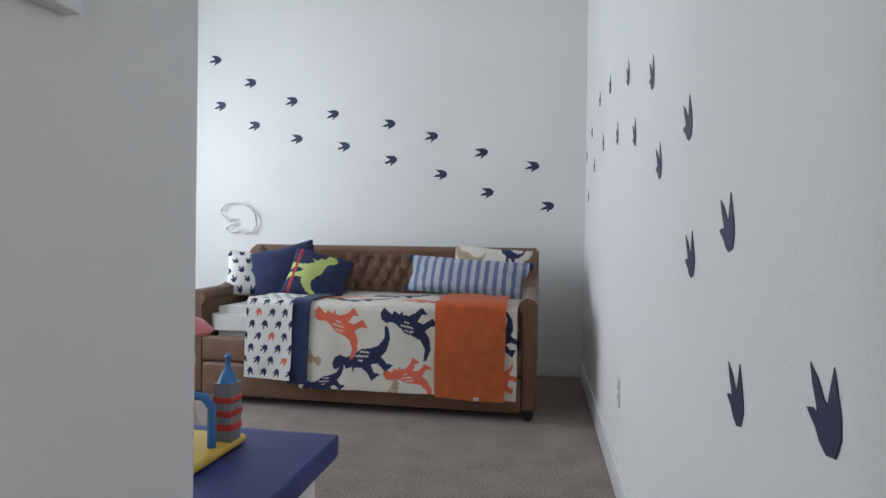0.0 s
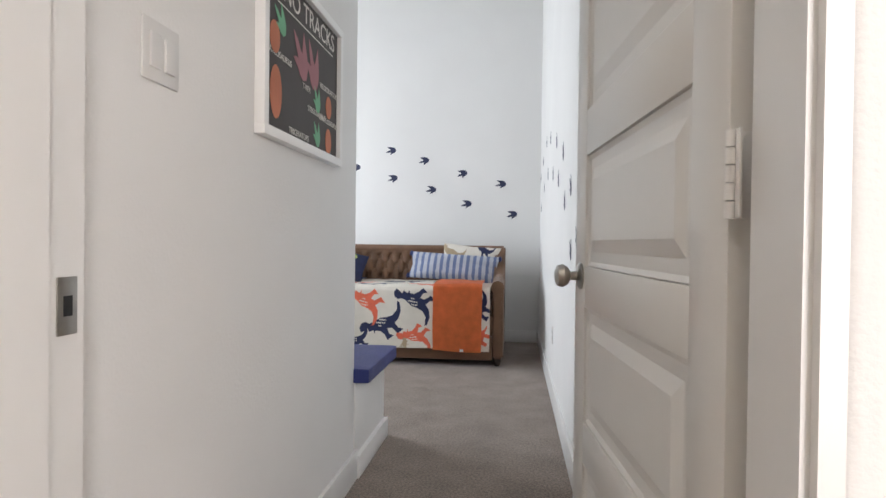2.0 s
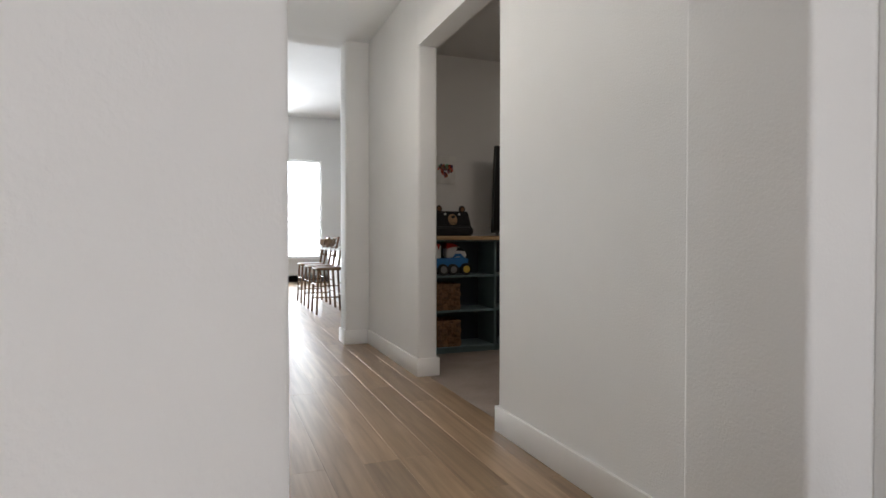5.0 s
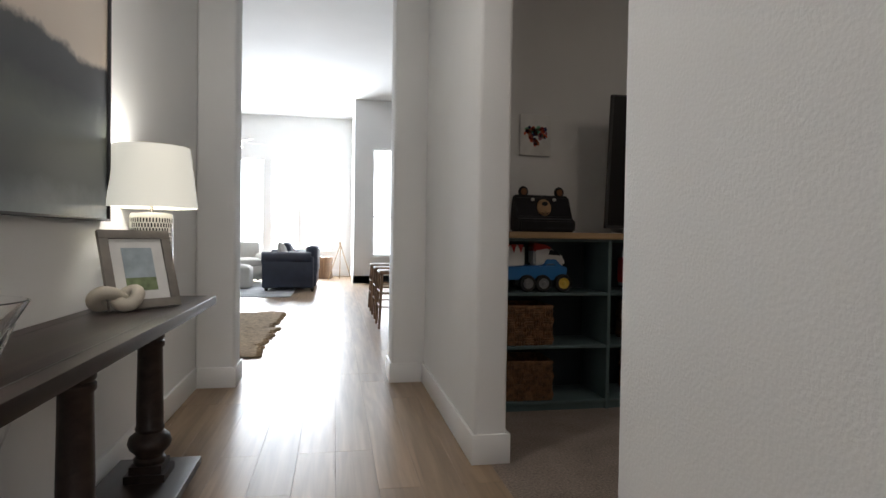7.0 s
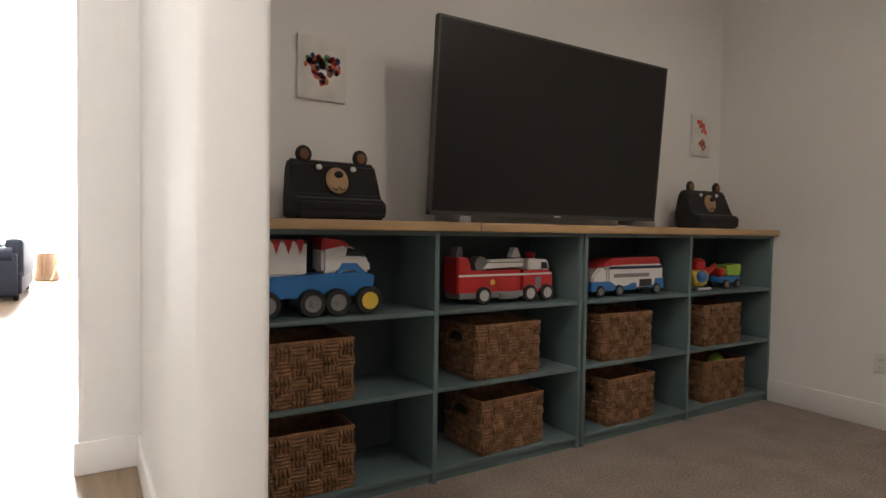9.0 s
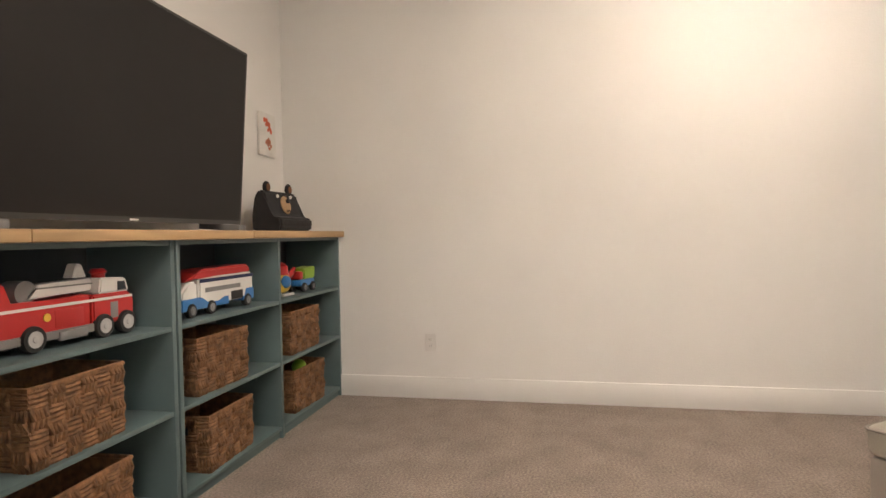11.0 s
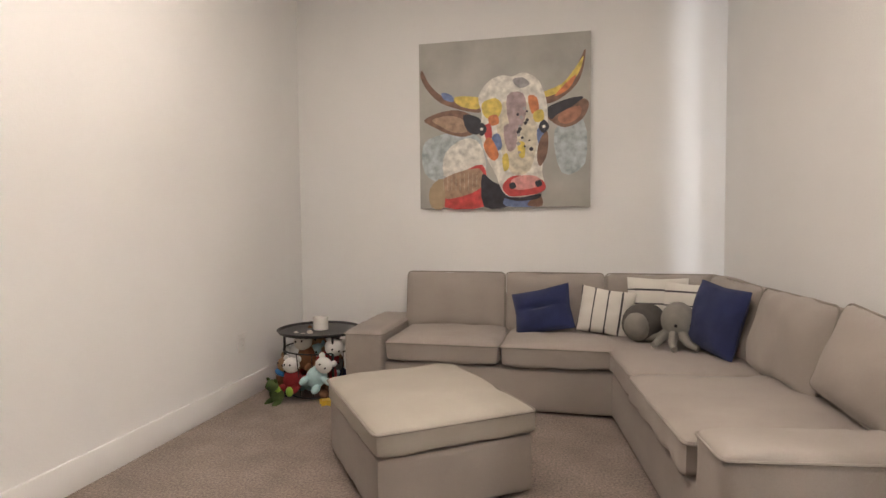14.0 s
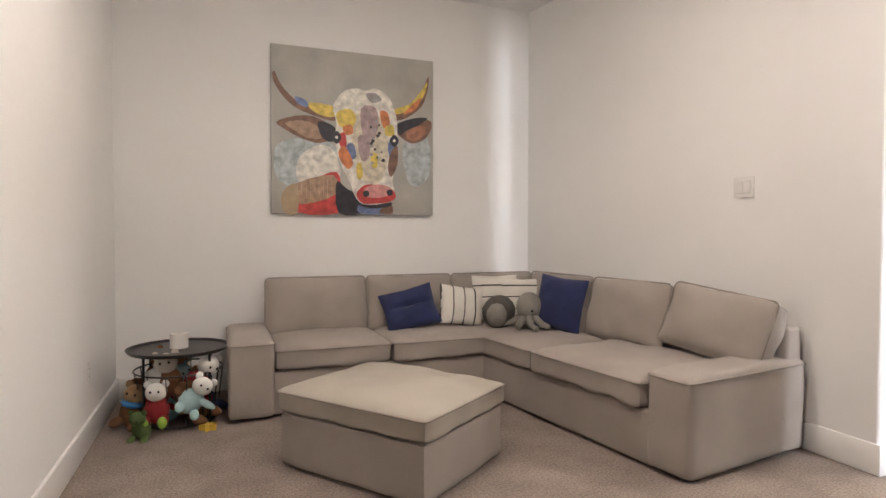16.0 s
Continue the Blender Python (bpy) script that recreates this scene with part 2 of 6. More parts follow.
def lathe(profile, seg=24, m=None):
    b = bmesh.new()
    rings = []
    for r, z in profile:
        rings.append([b.verts.new((r * math.cos(2 * math.pi * i / seg), r * math.sin(2 * math.pi * i / seg), z)) for i in range(seg)])
    for a, c in zip(rings, rings[1:]):
        for i in range(seg):
            b.faces.new((a[i], a[(i + 1) % seg], c[(i + 1) % seg], c[i]))
    b.faces.new(rings[0][::-1]), b.faces.new(rings[-1])
    if m is not None:
        b.transform(m)
    return b


def tube(pts, r, seg=8, closed=False, bm=None):
    b = bmesh.new() if bm is None else bm
    pts = [Vector(p) for p in pts]
    n = len(pts)
    rings = []
    up = Vector((0.013, 0.021, 1))
    for i, p in enumerate(pts):
        d = (pts[(i + 1) % n] - pts[i - 1]) if closed else (pts[min(i + 1, n - 1)] - pts[max(i - 1, 0)])
        d.normalize()
        s = d.cross(up)
        s = s.normalized() if s.length > 0.05 else d.cross(Vector((1, 0.1, 0))).normalized()
        u = s.cross(d)
        rr = r[i] if isinstance(r, (list, tuple)) else r
        rings.append([b.verts.new(p + rr * (math.cos(2 * math.pi * k / seg) * s + math.sin(2 * math.pi * k / seg) * u)) for k in range(seg)])
    for i in range(n if closed else n - 1):
        a, c = rings[i], rings[(i + 1) % n]
        for k in range(seg):
            b.faces.new((a[k], a[(k + 1) % seg], c[(k + 1) % seg], c[k]))
    if not closed:
        b.faces.new(rings[0][::-1]), b.faces.new(rings[-1])
    return b


def prism(poly, z0, z1):
    b = bmesh.new()
    lo = [b.verts.new((x, y, z0)) for x, y in poly]
    hi = [b.verts.new((x, y, z1)) for x, y in poly]
    n = len(poly)
    b.faces.new(lo[::-1]), b.faces.new(hi)
    for i in range(n):
        b.faces.new((lo[i], lo[(i + 1) % n], hi[(i + 1) % n], hi[i]))
    return b


def ball(x, y, z, rx, ry, rz, bm=None, m=None, u=16, v=10):
    b = bmesh.new()
    bmesh.ops.create_uvsphere(b, u_segments=u, v_segments=v, radius=1)
    for q in b.verts:
        q.co = Vector((q.co.x * rx, q.co.y * ry, q.co.z * rz))
    if m is not None:
        b.transform(m)
    b.transform(Matrix.Translation((x, y, z)))
    return b if bm is None else join(bm, b)


def padded(w, d, h, crown=0.03, soft=0.045, n=14, seed=0, wr=0.006):
    """A stuffed box: w along x, d along y, h along z from 0, with a crowned top and soft edges."""
    b = bmesh.new()
    bmesh.ops.create_cube(b, size=2)
    bmesh.ops.subdivide_edges(b, edges=b.edges[:], cuts=n, use_grid_fill=True)
    for q in b.verts:
        x, y, z = q.co
        p = Vector((x * w / 2, y * d / 2, z * h / 2))
        c = Vector((max(-w / 2 + soft, min(w / 2 - soft, p.x)), max(-d / 2 + soft, min(d / 2 - soft, p.y)), max(-h / 2 + soft, min(h / 2 - soft, p.z))))
        o = p - c
        if o.length > 1e-6:
            p = c + o.normalized() * min(soft, o.length)
        bulge = (1 - x ** 4) * (1 - y ** 4)
        p.z += crown * bulge * (1 if z > 0 else 0.1)
        p += q.co.normalized() * wr * noise.noise(Vector((p.x * 7, p.y * 7, p.z * 7 + seed * 3.1)))
        q.co = p + Vector((0, 0, h / 2))
    return b


def pillow(w, h, t, n=22, seed=0, dent=0.0):
    """A scatter cushion standing in the xz plane, base at z 0, thickness t along y."""
    b = bmesh.new()
    sides = []
    for s in (1, -1):
        g = []
        for j in range(n + 1):
            row = []
            for i in range(n + 1):
                u, v = 2 * i / n - 1, 2 * j / n - 1
                k = max(0, (1 - abs(u) ** 2.6) * (1 - abs(v) ** 2.6)) ** 0.55
                pinch = 1 - 0.07 * (1 - abs(u * v)) * max(abs(u), abs(v)) ** 2
                th = t / 2 * k * (1 + 0.12 * noise.noise(Vector((u * 2, v * 2, seed + s))))
                if dent:
                    th *= 1 - dent * math.exp(-((v + 0.05 * u - 0.1) / 0.12) ** 2) * math.exp(-(u / 0.6) ** 2)
                row.append(b.verts.new((u * w / 2 * pinch, s * th, h / 2 + v * h / 2 * pinch)))
            g.append(row)
        sides.append(g)
        for j in range(n):
            for i in range(n):
                b.faces.new((g[j][i], g[j][i + 1], g[j + 1][i + 1], g[j + 1][i]))
    bmesh.ops.remove_doubles(b, verts=b.verts[:], dist=1e-5)
    return b


def inside(x, y, poly):
    c, j = False, len(poly) - 1
    for i in range(len(poly)):
        (xi, yi), (xj, yj) = poly[i], poly[j]
        if (yi > y) != (yj > y) and x < (xj - xi) * (y - yi) / (yj - yi) + xi:
            c = not c
        j = i
    return c


def structure(name, bm, material, smooth=False, label="", bevel=0.0):
    if bevel:
        ed = [e for e in bm.edges if abs((e.verts[0].co - e.verts[1].co).normalized().z) > 0.99]
        bmesh.ops.bevel(bm, geom=ed, offset=bevel, segments=4, affect="EDGES", profile=0.5)
    ob = link(name, bm, material, smooth=smooth or bevel > 0)
    return tagged(ob, label, "", "", "structure")


def boxes(*bs):
    b = bmesh.new()
    for v in bs:
        box(*v, bm=b)
    return b


# ---- setting ----
H1, H2, H3, H4 = 4.10, 3.05, 2.88, 4.10
structure("wall_bedroom_east", boxes((0.723, -0.45, 0, 0.928, 4.43, H1 + 0.1), (0.723, -1.0, 0, 0.80, -0.45, H1 + 0.1)), PAINT, label="white painted bedroom side wall with orange-peel texture")
structure("wall_bedroom_south", prism([(-0.38, -1.0), (-0.23, -1.0), (-0.23, 0.76), (-3.45, 0.76), (-3.45, 0.60), (-0.38, 0.60)], 0, H1 + 0.1), PAINT, bevel=0.008, label="white painted passage wall with a rounded corner")
structure("wall_bedroom_north", box(-3.45, 4.43, 0, 0.928, 4.58, H4 + 0.1), PAINT, label="white painted wall behind the daybed")
structure("wall_bedroom_window_side", boxes((-3.45, 0.76, 0, -3.30, 1.60, H1 + .1), (-3.45, 3.60, 0, -3.30, 4.43, H1 + .1), (-3.45, 1.60, 0, -3.30, 3.60, 0.8), (-3.45, 1.60, 2.6, -3.30, 3.60, H1 + .1)), PAINT, label="white painted wall with a window opening")
structure("ceiling_bedroom", box(-3.45, -1.0, H1, 0.80, 4.43, H1 + 0.1), CEIL, label="white bedroom ceiling")
structure("wall_pier_angled", prism([(0.80, -1.133), (0.80, -0.45), (1.143, -0.45), (1.143, -0.669), (0.735, -1.133)][::-1], 0, H2 + .6), PAINT, bevel=0.02, label="white painted angled pier with rounded corners")
structure("wall_foyer_north", boxes((-1.6, -1.13, 0, -0.26, -1.0, H2), (-0.26, -1.13, 2.44, 0.80, -1.0, H1)), PAINT, label="white painted wall above and beside the bedroom door")
structure("wall_hall_east", prism([(2.337, -0.52), (2.337, -0.126), (2.5, -0.126), (2.5, 1.394), (2.655, 1.394), (2.655, -1.25), (2.56, -1.25), (2.56, -0.52)][::-1], 0, H2 + .6), PAINT, bevel=0.018, label="white painted wall that steps into the hall")
structure("wall_hall_header", box(2.5, 1.376, 2.545, 2.655, 2.77, H2 + .6), PAINT, label="white painted wall above the playroom opening")
structure("wall_hall_pier", box(2.5, 2.75, 0, 2.655, 4.31, H2 + .6), PAINT, bevel=0.02, label="white painted wall between hall and playroom")
structure("wall_foyer_east", box(2.554, -3.75, 0, 2.64, -0.53, H2), PAINT, label="white painted foyer wall")
structure("wall_foyer_west", box(-1.75, -3.75, 0, -1.6, -1.0, H2), PAINT, label="white painted foyer wall")
structure("wall_foyer_south", boxes((-1.6, -3.75, 0, 1.25, -3.6, H2), (2.45, -3.75, 0, 2.554, -3.6, H2), (1.25, -3.75, 2.4, 2.45, -3.6, H2), (1.25, -3.75, 0, 2.45, -3.6, 0.2)), PAINT, label="white painted front wall")
structure("wall_living_pier_west", box(0.928, 4.31, 0, 1.18, 4.58, H4), PAINT, bevel=0.022, label="white pier with rounded corners at the end of the hall")
structure("wall_living_pier_east", box(2.266, 4.31, 0, 2.655, 4.58, H4), PAINT, bevel=0.022, label="white pier with rounded corners at the end of the hall")
structure("wall_living_header", box(1.18, 4.33, H2, 2.266, 4.56, H4), PAINT, label="white wall above the hall's end")
structure("ceiling_hall", boxes((-1.75, -3.75, H2, 2.70, -1.02, H2 + 0.1), (0.80, -1.02, H2, 2.70, 4.33, H2 + 0.1)), CEIL, label="white hall ceiling")
structure("wall_playroom_north", box(2.655, 3.88, 0, 6.18, 4.03, H3 + .1), PAINT, label="warm white painted wall behind the bookcases")
structure("wall_playroom_east", box(6.03, -1.27, 0, 6.18, 3.88, H3 + .1), PAINT, label="warm white painted playroom wall")
structure("wall_playroom_south", box(2.60, -1.27, 0, 6.03, -1.12, H3 + .1), PAINT, label="warm white painted wall behind the sofa")
structure("wall_playroom_corner", prism([(3.03, -1.121), (2.654, 0.95), (2.654, -1.121)], 0, H3 + .05), PAINT, label="warm white angled corner behind the sofa")
structure("ceiling_playroom", box(2.655, -1.12, H3, 6.03, 3.88, H3 + 0.1), CEIL, label="white playroom ceiling")
structure("wall_living_south", boxes((-4.0, 4.58, 0, -3.45, 4.7, H4), (2.655, 4.43, 0, 7.0, 4.58, H4)), PAINT, label="white living room wall")
structure("wall_living_west", box(-4.15, 4.5, 0, -4.0, 15.65, H4), PAINT, label="white living room wall")
structure("wall_living_east", box(7.0, 4.43, 0, 7.15, 13.4, H4), PAINT, label="white kitchen wall")
fw = bmesh.new()
edges = [-4.0, -0.62, 0.08, 0.25, 0.95, 1.10, 1.80, 2.27]
for a, b_ in zip(edges[::2], edges[1::2]):
    box(a, 15.5, 0, b_, 15.65, H4, bm=fw)
for a, b_ in zip(edges[1:-1:2], edges[2:-1:2]):
    box(a, 15.5, 0, b_, 15.65, 0.66, bm=fw), box(a, 15.5, 2.98, b_, 15.65, H4, bm=fw)
structure("wall_living_north", fw, PAINT, label="white living room wall with three tall windows")
structure("wall_living_return", box(2.27, 13.24, 0, 2.42, 15.65, H4), PAINT, label="white return wall")
structure("wall_kitchen_north", boxes((2.42, 13.24, 0, 2.67, 13.40, H4), (3.53, 13.24, 0, 7.0, 13.40, H4), (2.67, 13.24, 0, 3.53, 13.40, 0.60), (2.67, 13.24, 3.04, 3.53, 13.40, H4)), PAINT, label="white kitchen wall with a window")
structure("ceiling_living", box(-4.15, 4.56, H4, 7.15, 15.65, H4 + .1), CEIL, label="white living room ceiling")
structure("floor_bedroom", box(-3.45, -1.06, -0.1, 0.80, 4.45, 0.0), CARPET, label="grey-brown cut pile bedroom carpet")
structure("floor_playroom", box(2.58, -1.2, -0.1, 6.1, 3.95, 0.0), CARPET, label="beige-brown cut pile playroom carpet")
FLOOR = structure("floor_hall", boxes((-1.75, -3.75, -0.2, 2.58, -1.06, -0.006), (0.80, -1.06, -0.2, 2.58, 4.6, -0.006), (-4.15, 4.6, -0.2, 7.15, 15.65, -0.006)), mat("dark_joint", (0.17, 0.115, 0.07), 0.7), label="oak plank floor of hall and living room")
structure("ground", box(-200, -200, -0.6, 200, 200, -0.3), mat("lawn", (0.09, 0.12, 0.05), 0.95, var=0.3, scale=0.6), label="ground outside")


# baseboards
def base(name, pts, h=0.125, t=0.016):
    """Baseboard along an open line of corners, thickness to the left of travel."""
    b = bmesh.new()
    for (ax, ay), (bx, by) in zip(pts, pts[1:]):
        d = Vector((bx - ax, by - ay, 0))
        ln = d.length
        d.normalize()
        m = Matrix.Translation((ax, ay, 0)) @ Matrix.Rotation(math.atan2(d.y, d.x), 4, "Z")
        q = box(-t * 0.98, 0, 0.0, ln + t * 0.98, t, h, 0.004, 2)
        join(b, q, m)
    tagged(link(name, b, TRIM, smooth=True), "white painted flat baseboard", "", "", "structure")


base("baseboard", [(0.723, 4.43), (-3.3, 4.43)][::1])
base("baseboard", [(0.723, -0.98), (0.723, 4.43)])
base("baseboard", [(-0.23, 0.76), (-0.23, -0.92)])
base("baseboard", [(2.5, 2.75), (2.5, 4.31)], 0.14)
base("baseboard", [(2.655, 2.75), (2.5, 2.75)], 0.14)
base("baseboard", [(2.655, 3.5), (2.655, 2.75)], 0.14)
base("baseboard", [(2.5, 4.31), (2.266, 4.31), (2.266, 4.58)][::1], 0.14)
base("baseboard", [(1.18, 4.58), (1.18, 4.31), (0.928, 4.31), (0.928, -0.45)], 0.14)
base("baseboard", [(2.337, -0.52), (2.337, -0.126), (2.5, -0.126), (2.5, 1.394), (2.655, 1.394)], 0.14)
base("baseboard", [(2.655, 1.394), (2.655, 0.95), (3.03, -1.12), (6.03, -1.12), (6.03, 3.88)][::1], 0.14)
base("baseboard", [(2.554, -3.6), (2.554, -0.52)], 0.14)
base("baseboard", [(1.143, -0.669), (0.735, -1.133)], 0.14)
base("baseboard", [(2.27, 15.5), (2.27, 13.24), (2.42, 13.24), (7.0, 13.24)][1:][::1], 0.17)
base("baseboard", [(2.27, 13.24), (2.27, 15.5), (-4.0, 15.5)], 0.17)

# bedroom door frame
jb = boxes((-0.27, -1.15, 0, -0.16, -0.925, 2.44), (-0.30, -1.168, 0, -0.175, -1.15, 2.50), (-0.162, -1.125, 0, -0.148, -1.0, 2.44))
tagged(link("trim_door_left", jb, TRIM), "white painted door jamb and casing", "", "", "structure")
jb = boxes((0.703, -1.135, 0, 0.737, -1.02, 2.44), (0.712, -1.148, 0, 0.735, -1.133, 2.44))
tagged(link("trim_door_right", jb, TRIM), "white painted door jamb and casing", "", "", "structure")
tagged(link("trim_door_head", box(-0.16, -1.15, 2.44, 0.72, -1.0, 2.50), TRIM), "white painted door head", "", "", "structure")


# ---- bedroom ----
def panel_door():
    d = thing("door_1", "open white five-panel interior door with nickel knob", "door", pose(0.690, -0.990, 0.012, 0, 0, 5.2))
    d["kind"] = "structure"
    W, T, Z = 0.86, 0.035, 2.41
    rows = [(0.20, 0.49), (0.59, 0.87), (0.97, 1.24), (1.35, 1.63), (1.74, 2.28)]
    for a, b_ in ((0, 0.11), (W - 0.11, W)):
        part("stile", box(0, a, 0, T, b_, Z, 0.002), DOORP, d)
    zs = [0] + [z for r in rows for z in r] + [Z]
    for a, b_ in zip(zs[::2], zs[1::2]):
        part("rail", box(0.0005, 0.11, a, T - 0.0005, W - 0.11, b_, 0.002), DOORP, d)
    for a, b_ in rows:
        q = box(0.011, 0.11, a, T - 0.011, W - 0.11, b_)
        for s in (1, -1):
            x0, x1 = (0.012, 0.003) if s > 0 else (T - 0.012, T - 0.003)
            g = bmesh.new()
            o = [(0.112, a + 0.002), (W - 0.112, a + 0.002), (W - 0.112, b_ - 0.002), (0.112, b_ - 0.002)]
            rings = []
            for ins, xx in ((0.0, x0 - 0.006 * s), (0.012, x0), (0.03, x0), (0.062, x1)):
                rings.append([g.verts.new((xx, y + (ins if y < W / 2 else -ins), z + (ins if z < (a + b_) / 2 else -ins))) for y, z in o])
            for r0, r1 in zip(rings, rings[1:]):
                for i in range(4):
                    g.faces.new((r0[i], r0[(i + 1) % 4], r1[(i + 1) % 4], r1[i]))
            g.faces.new(rings[-1])
            join(q, g)
        part("panel", q, DOORP, d, smooth=False)
    for s in (-1, 1):
        m = Matrix.Translation((T / 2 + s * T / 2, W - 0.07, 0.945)) @ Matrix.Rotation(s * math.pi / 2, 4, "Y")
        k = lathe([(0.033, 0), (0.033, 0.004), (0.026, 0.009), (0.012, 0.012), (0.011, 0.028), (0.022, 0.034), (0.029, 0.046), (0.026, 0.06), (0.012, 0.066)], 28, m)
        part("knob", k, NICKEL, d, "round brushed nickel knob")
    for z in (0.25, 1.105, 2.15):
        h = box(0.0, -0.024, z - 0.05, 0.004, 0.0, z + 0.05, 0.001)
        for i in range(5):
            join(h, lathe([(0.006, z - 0.05 + i * 0.02), (0.006, z - 0.0315 + i * 0.02)], 10, Matrix.Translation((-0.004, -0.012, 0))))
        join(h, box(-0.002, -0.001, z - 0.05, 0.030, 0.002, z + 0.05, 0.0008))
        part("hinge", h, TRIM, d, "white painted hinge")
    return d


panel_door()
sg = thing("door_sign", "round pale sign with black rim hanging on the door", "sign", pose(0.645, -0.52, 1.93, 0, 0, 5.2))
part("disc", lathe([(0.11, 0), (0.11, 0.006)], 32, Matrix.Rotation(-math.pi / 2, 4, "Y")), MATB, sg)
part("rim", tube([(-0.006, 0.11 * math.cos(a * math.pi / 16), 0.11 * math.sin(a * math.pi / 16)) for a in range(32)], 0.006, 6, True), BLACKP, sg)

st = thing("strike_plate", "nickel strike plate on the door jamb", "strike plate", pose(-0.1585, -0.958, 0.943))
part("plate", box(-0.0015, -0.018, -0.04, 0.0015, 0.018, 0.04, 0.001), NICKEL, st)
part("latch_hole", box(-0.001, -0.008, -0.014, 0.0022, 0.008, 0.014), BLACKP, st)


def wall_plate(name, m, kind):
    """A plate in the xz plane, facing -y."""
    w = 0.115 if kind == "switch2" else 0.07
    d = thing(name, "white plastic double rocker light switch plate" if kind == "switch2" else "white plastic wall outlet plate", "light switch" if kind == "switch2" else "outlet", m)
    part("plate", box(-w / 2, -0.006, -0.058, w / 2, 0, 0.058, 0.003), WHITEP, d)
    if kind == "switch2":
        for x in (-0.023, 0.023):
            part("rocker", box(x - 0.016, -0.011, -0.033, x + 0.016, -0.005, 0.033, 0.003), WHITEP, d)
    else:
        for z in (-0.021, 0.021):
            part("socket", box(-0.017, -0.008, z - 0.014, 0.017, -0.004, z + 0.014, 0.004), WHITEP, d)
            part("slot", boxes((-0.008, -0.0085, z - 0.004, -0.006, -0.0078, z + 0.006), (0.005, -0.0085, z - 0.004, 0.007, -0.0078, z + 0.006)), BLACKP, d)
    return d


wall_plate("light_switch", pose(-0.23, -0.645, 1.39, 0, 0, 90), "switch2")
wall_plate("outlet", pose(-0.23, -0.46, 0.34, 0, 0, 90), "outlet")
wall_plate("outlet", pose(0.723, 2.29, 0.42, 0, 0, -90), "outlet")
wall_plate("outlet", pose(6.03, 2.877, 0.362, 0, 0, -90), "outlet")
wall_plate("outlet", pose(6.03, -0.279, 0.367, 0, 0, -90), "outlet")
wall_plate("light_switch", pose(2.701, 0.70, 1.335, 0, 0, 100.3), "switch2")

# footprint decals
FOOT = [(0.04, -0.50), (0.24, -0.47), (0.36, -0.24), (0.35, 0.0), (0.28, 0.24), (0.20, 0.50), (0.12, 0.26), (0.06, 0.06), (-0.02, 0.10), (-0.16, 0.30), (-0.36, 0.46), (-0.31, 0.24), (-0.21, 0.02), (-0.18, -0.08), (-0.30, -0.05), (-0.44, -0.08), (-0.34, -0.17), (-0.22, -0.26), (-0.12, -0.40)]


def footprint(m, s):
    b = prism([(x * s, y * s) for x, y in FOOT], 0.0, 0.0012)
    b.transform(Matrix.Translation((0, 0, 0.0006)))
    ob = link("footprint_decal", b, DECAL)
    ob.matrix_world = m
    tagged(ob, "navy vinyl dinosaur footprint decal on the wall", "wall decal", "dinosaur footprint decals")


north = [(-2.44, 2.61), (-2.11, 2.4), (-1.73, 2.23), (-1.36, 2.11), (-0.87, 2.02), (-0.51, 1.91), (-0.1, 1.77), (0.31, 1.66), (-2.39, 2.21), (-2.07, 2.03), (-1.68, 1.91), (-1.26, 1.84), (-0.85, 1.72), (-0.43, 1.6), (-0.05, 1.45), (0.43, 1.34)]
for i, (x, z) in enumerate(north):
    footprint(pose(x, 4.43, z, 90, 0, 0) @ pose(0, 0, 0, 0, 0, 68 + (i * 37) % 16), 0.108)
east = [(1.65, 1.56, -8), (2.17, 1.71, 0), (2.8, 1.84, 8), (3.33, 1.9, 20), (3.86, 1.81, 30), (4.3, 1.71, 40), (4.1, 1.39, 30), (3.65, 1.55, 25), (3.09, 1.6, 10), (2.48, 1.53, 4), (1.98, 1.44, 0), (1.52, 1.27, -4), (1.19, 1.32, -4), (1.15, 1.01, -6), (0.89, 1.07, -8), (0.83, 0.78, -10), (0.52, 0.84, -12), (0.47, 0.56, -10)]
for y, z, a in east:
    footprint(pose(0.723, y, z, 90, 0, -90) @ pose(0, 0, 0, 0, 0, a + 13), 0.105)


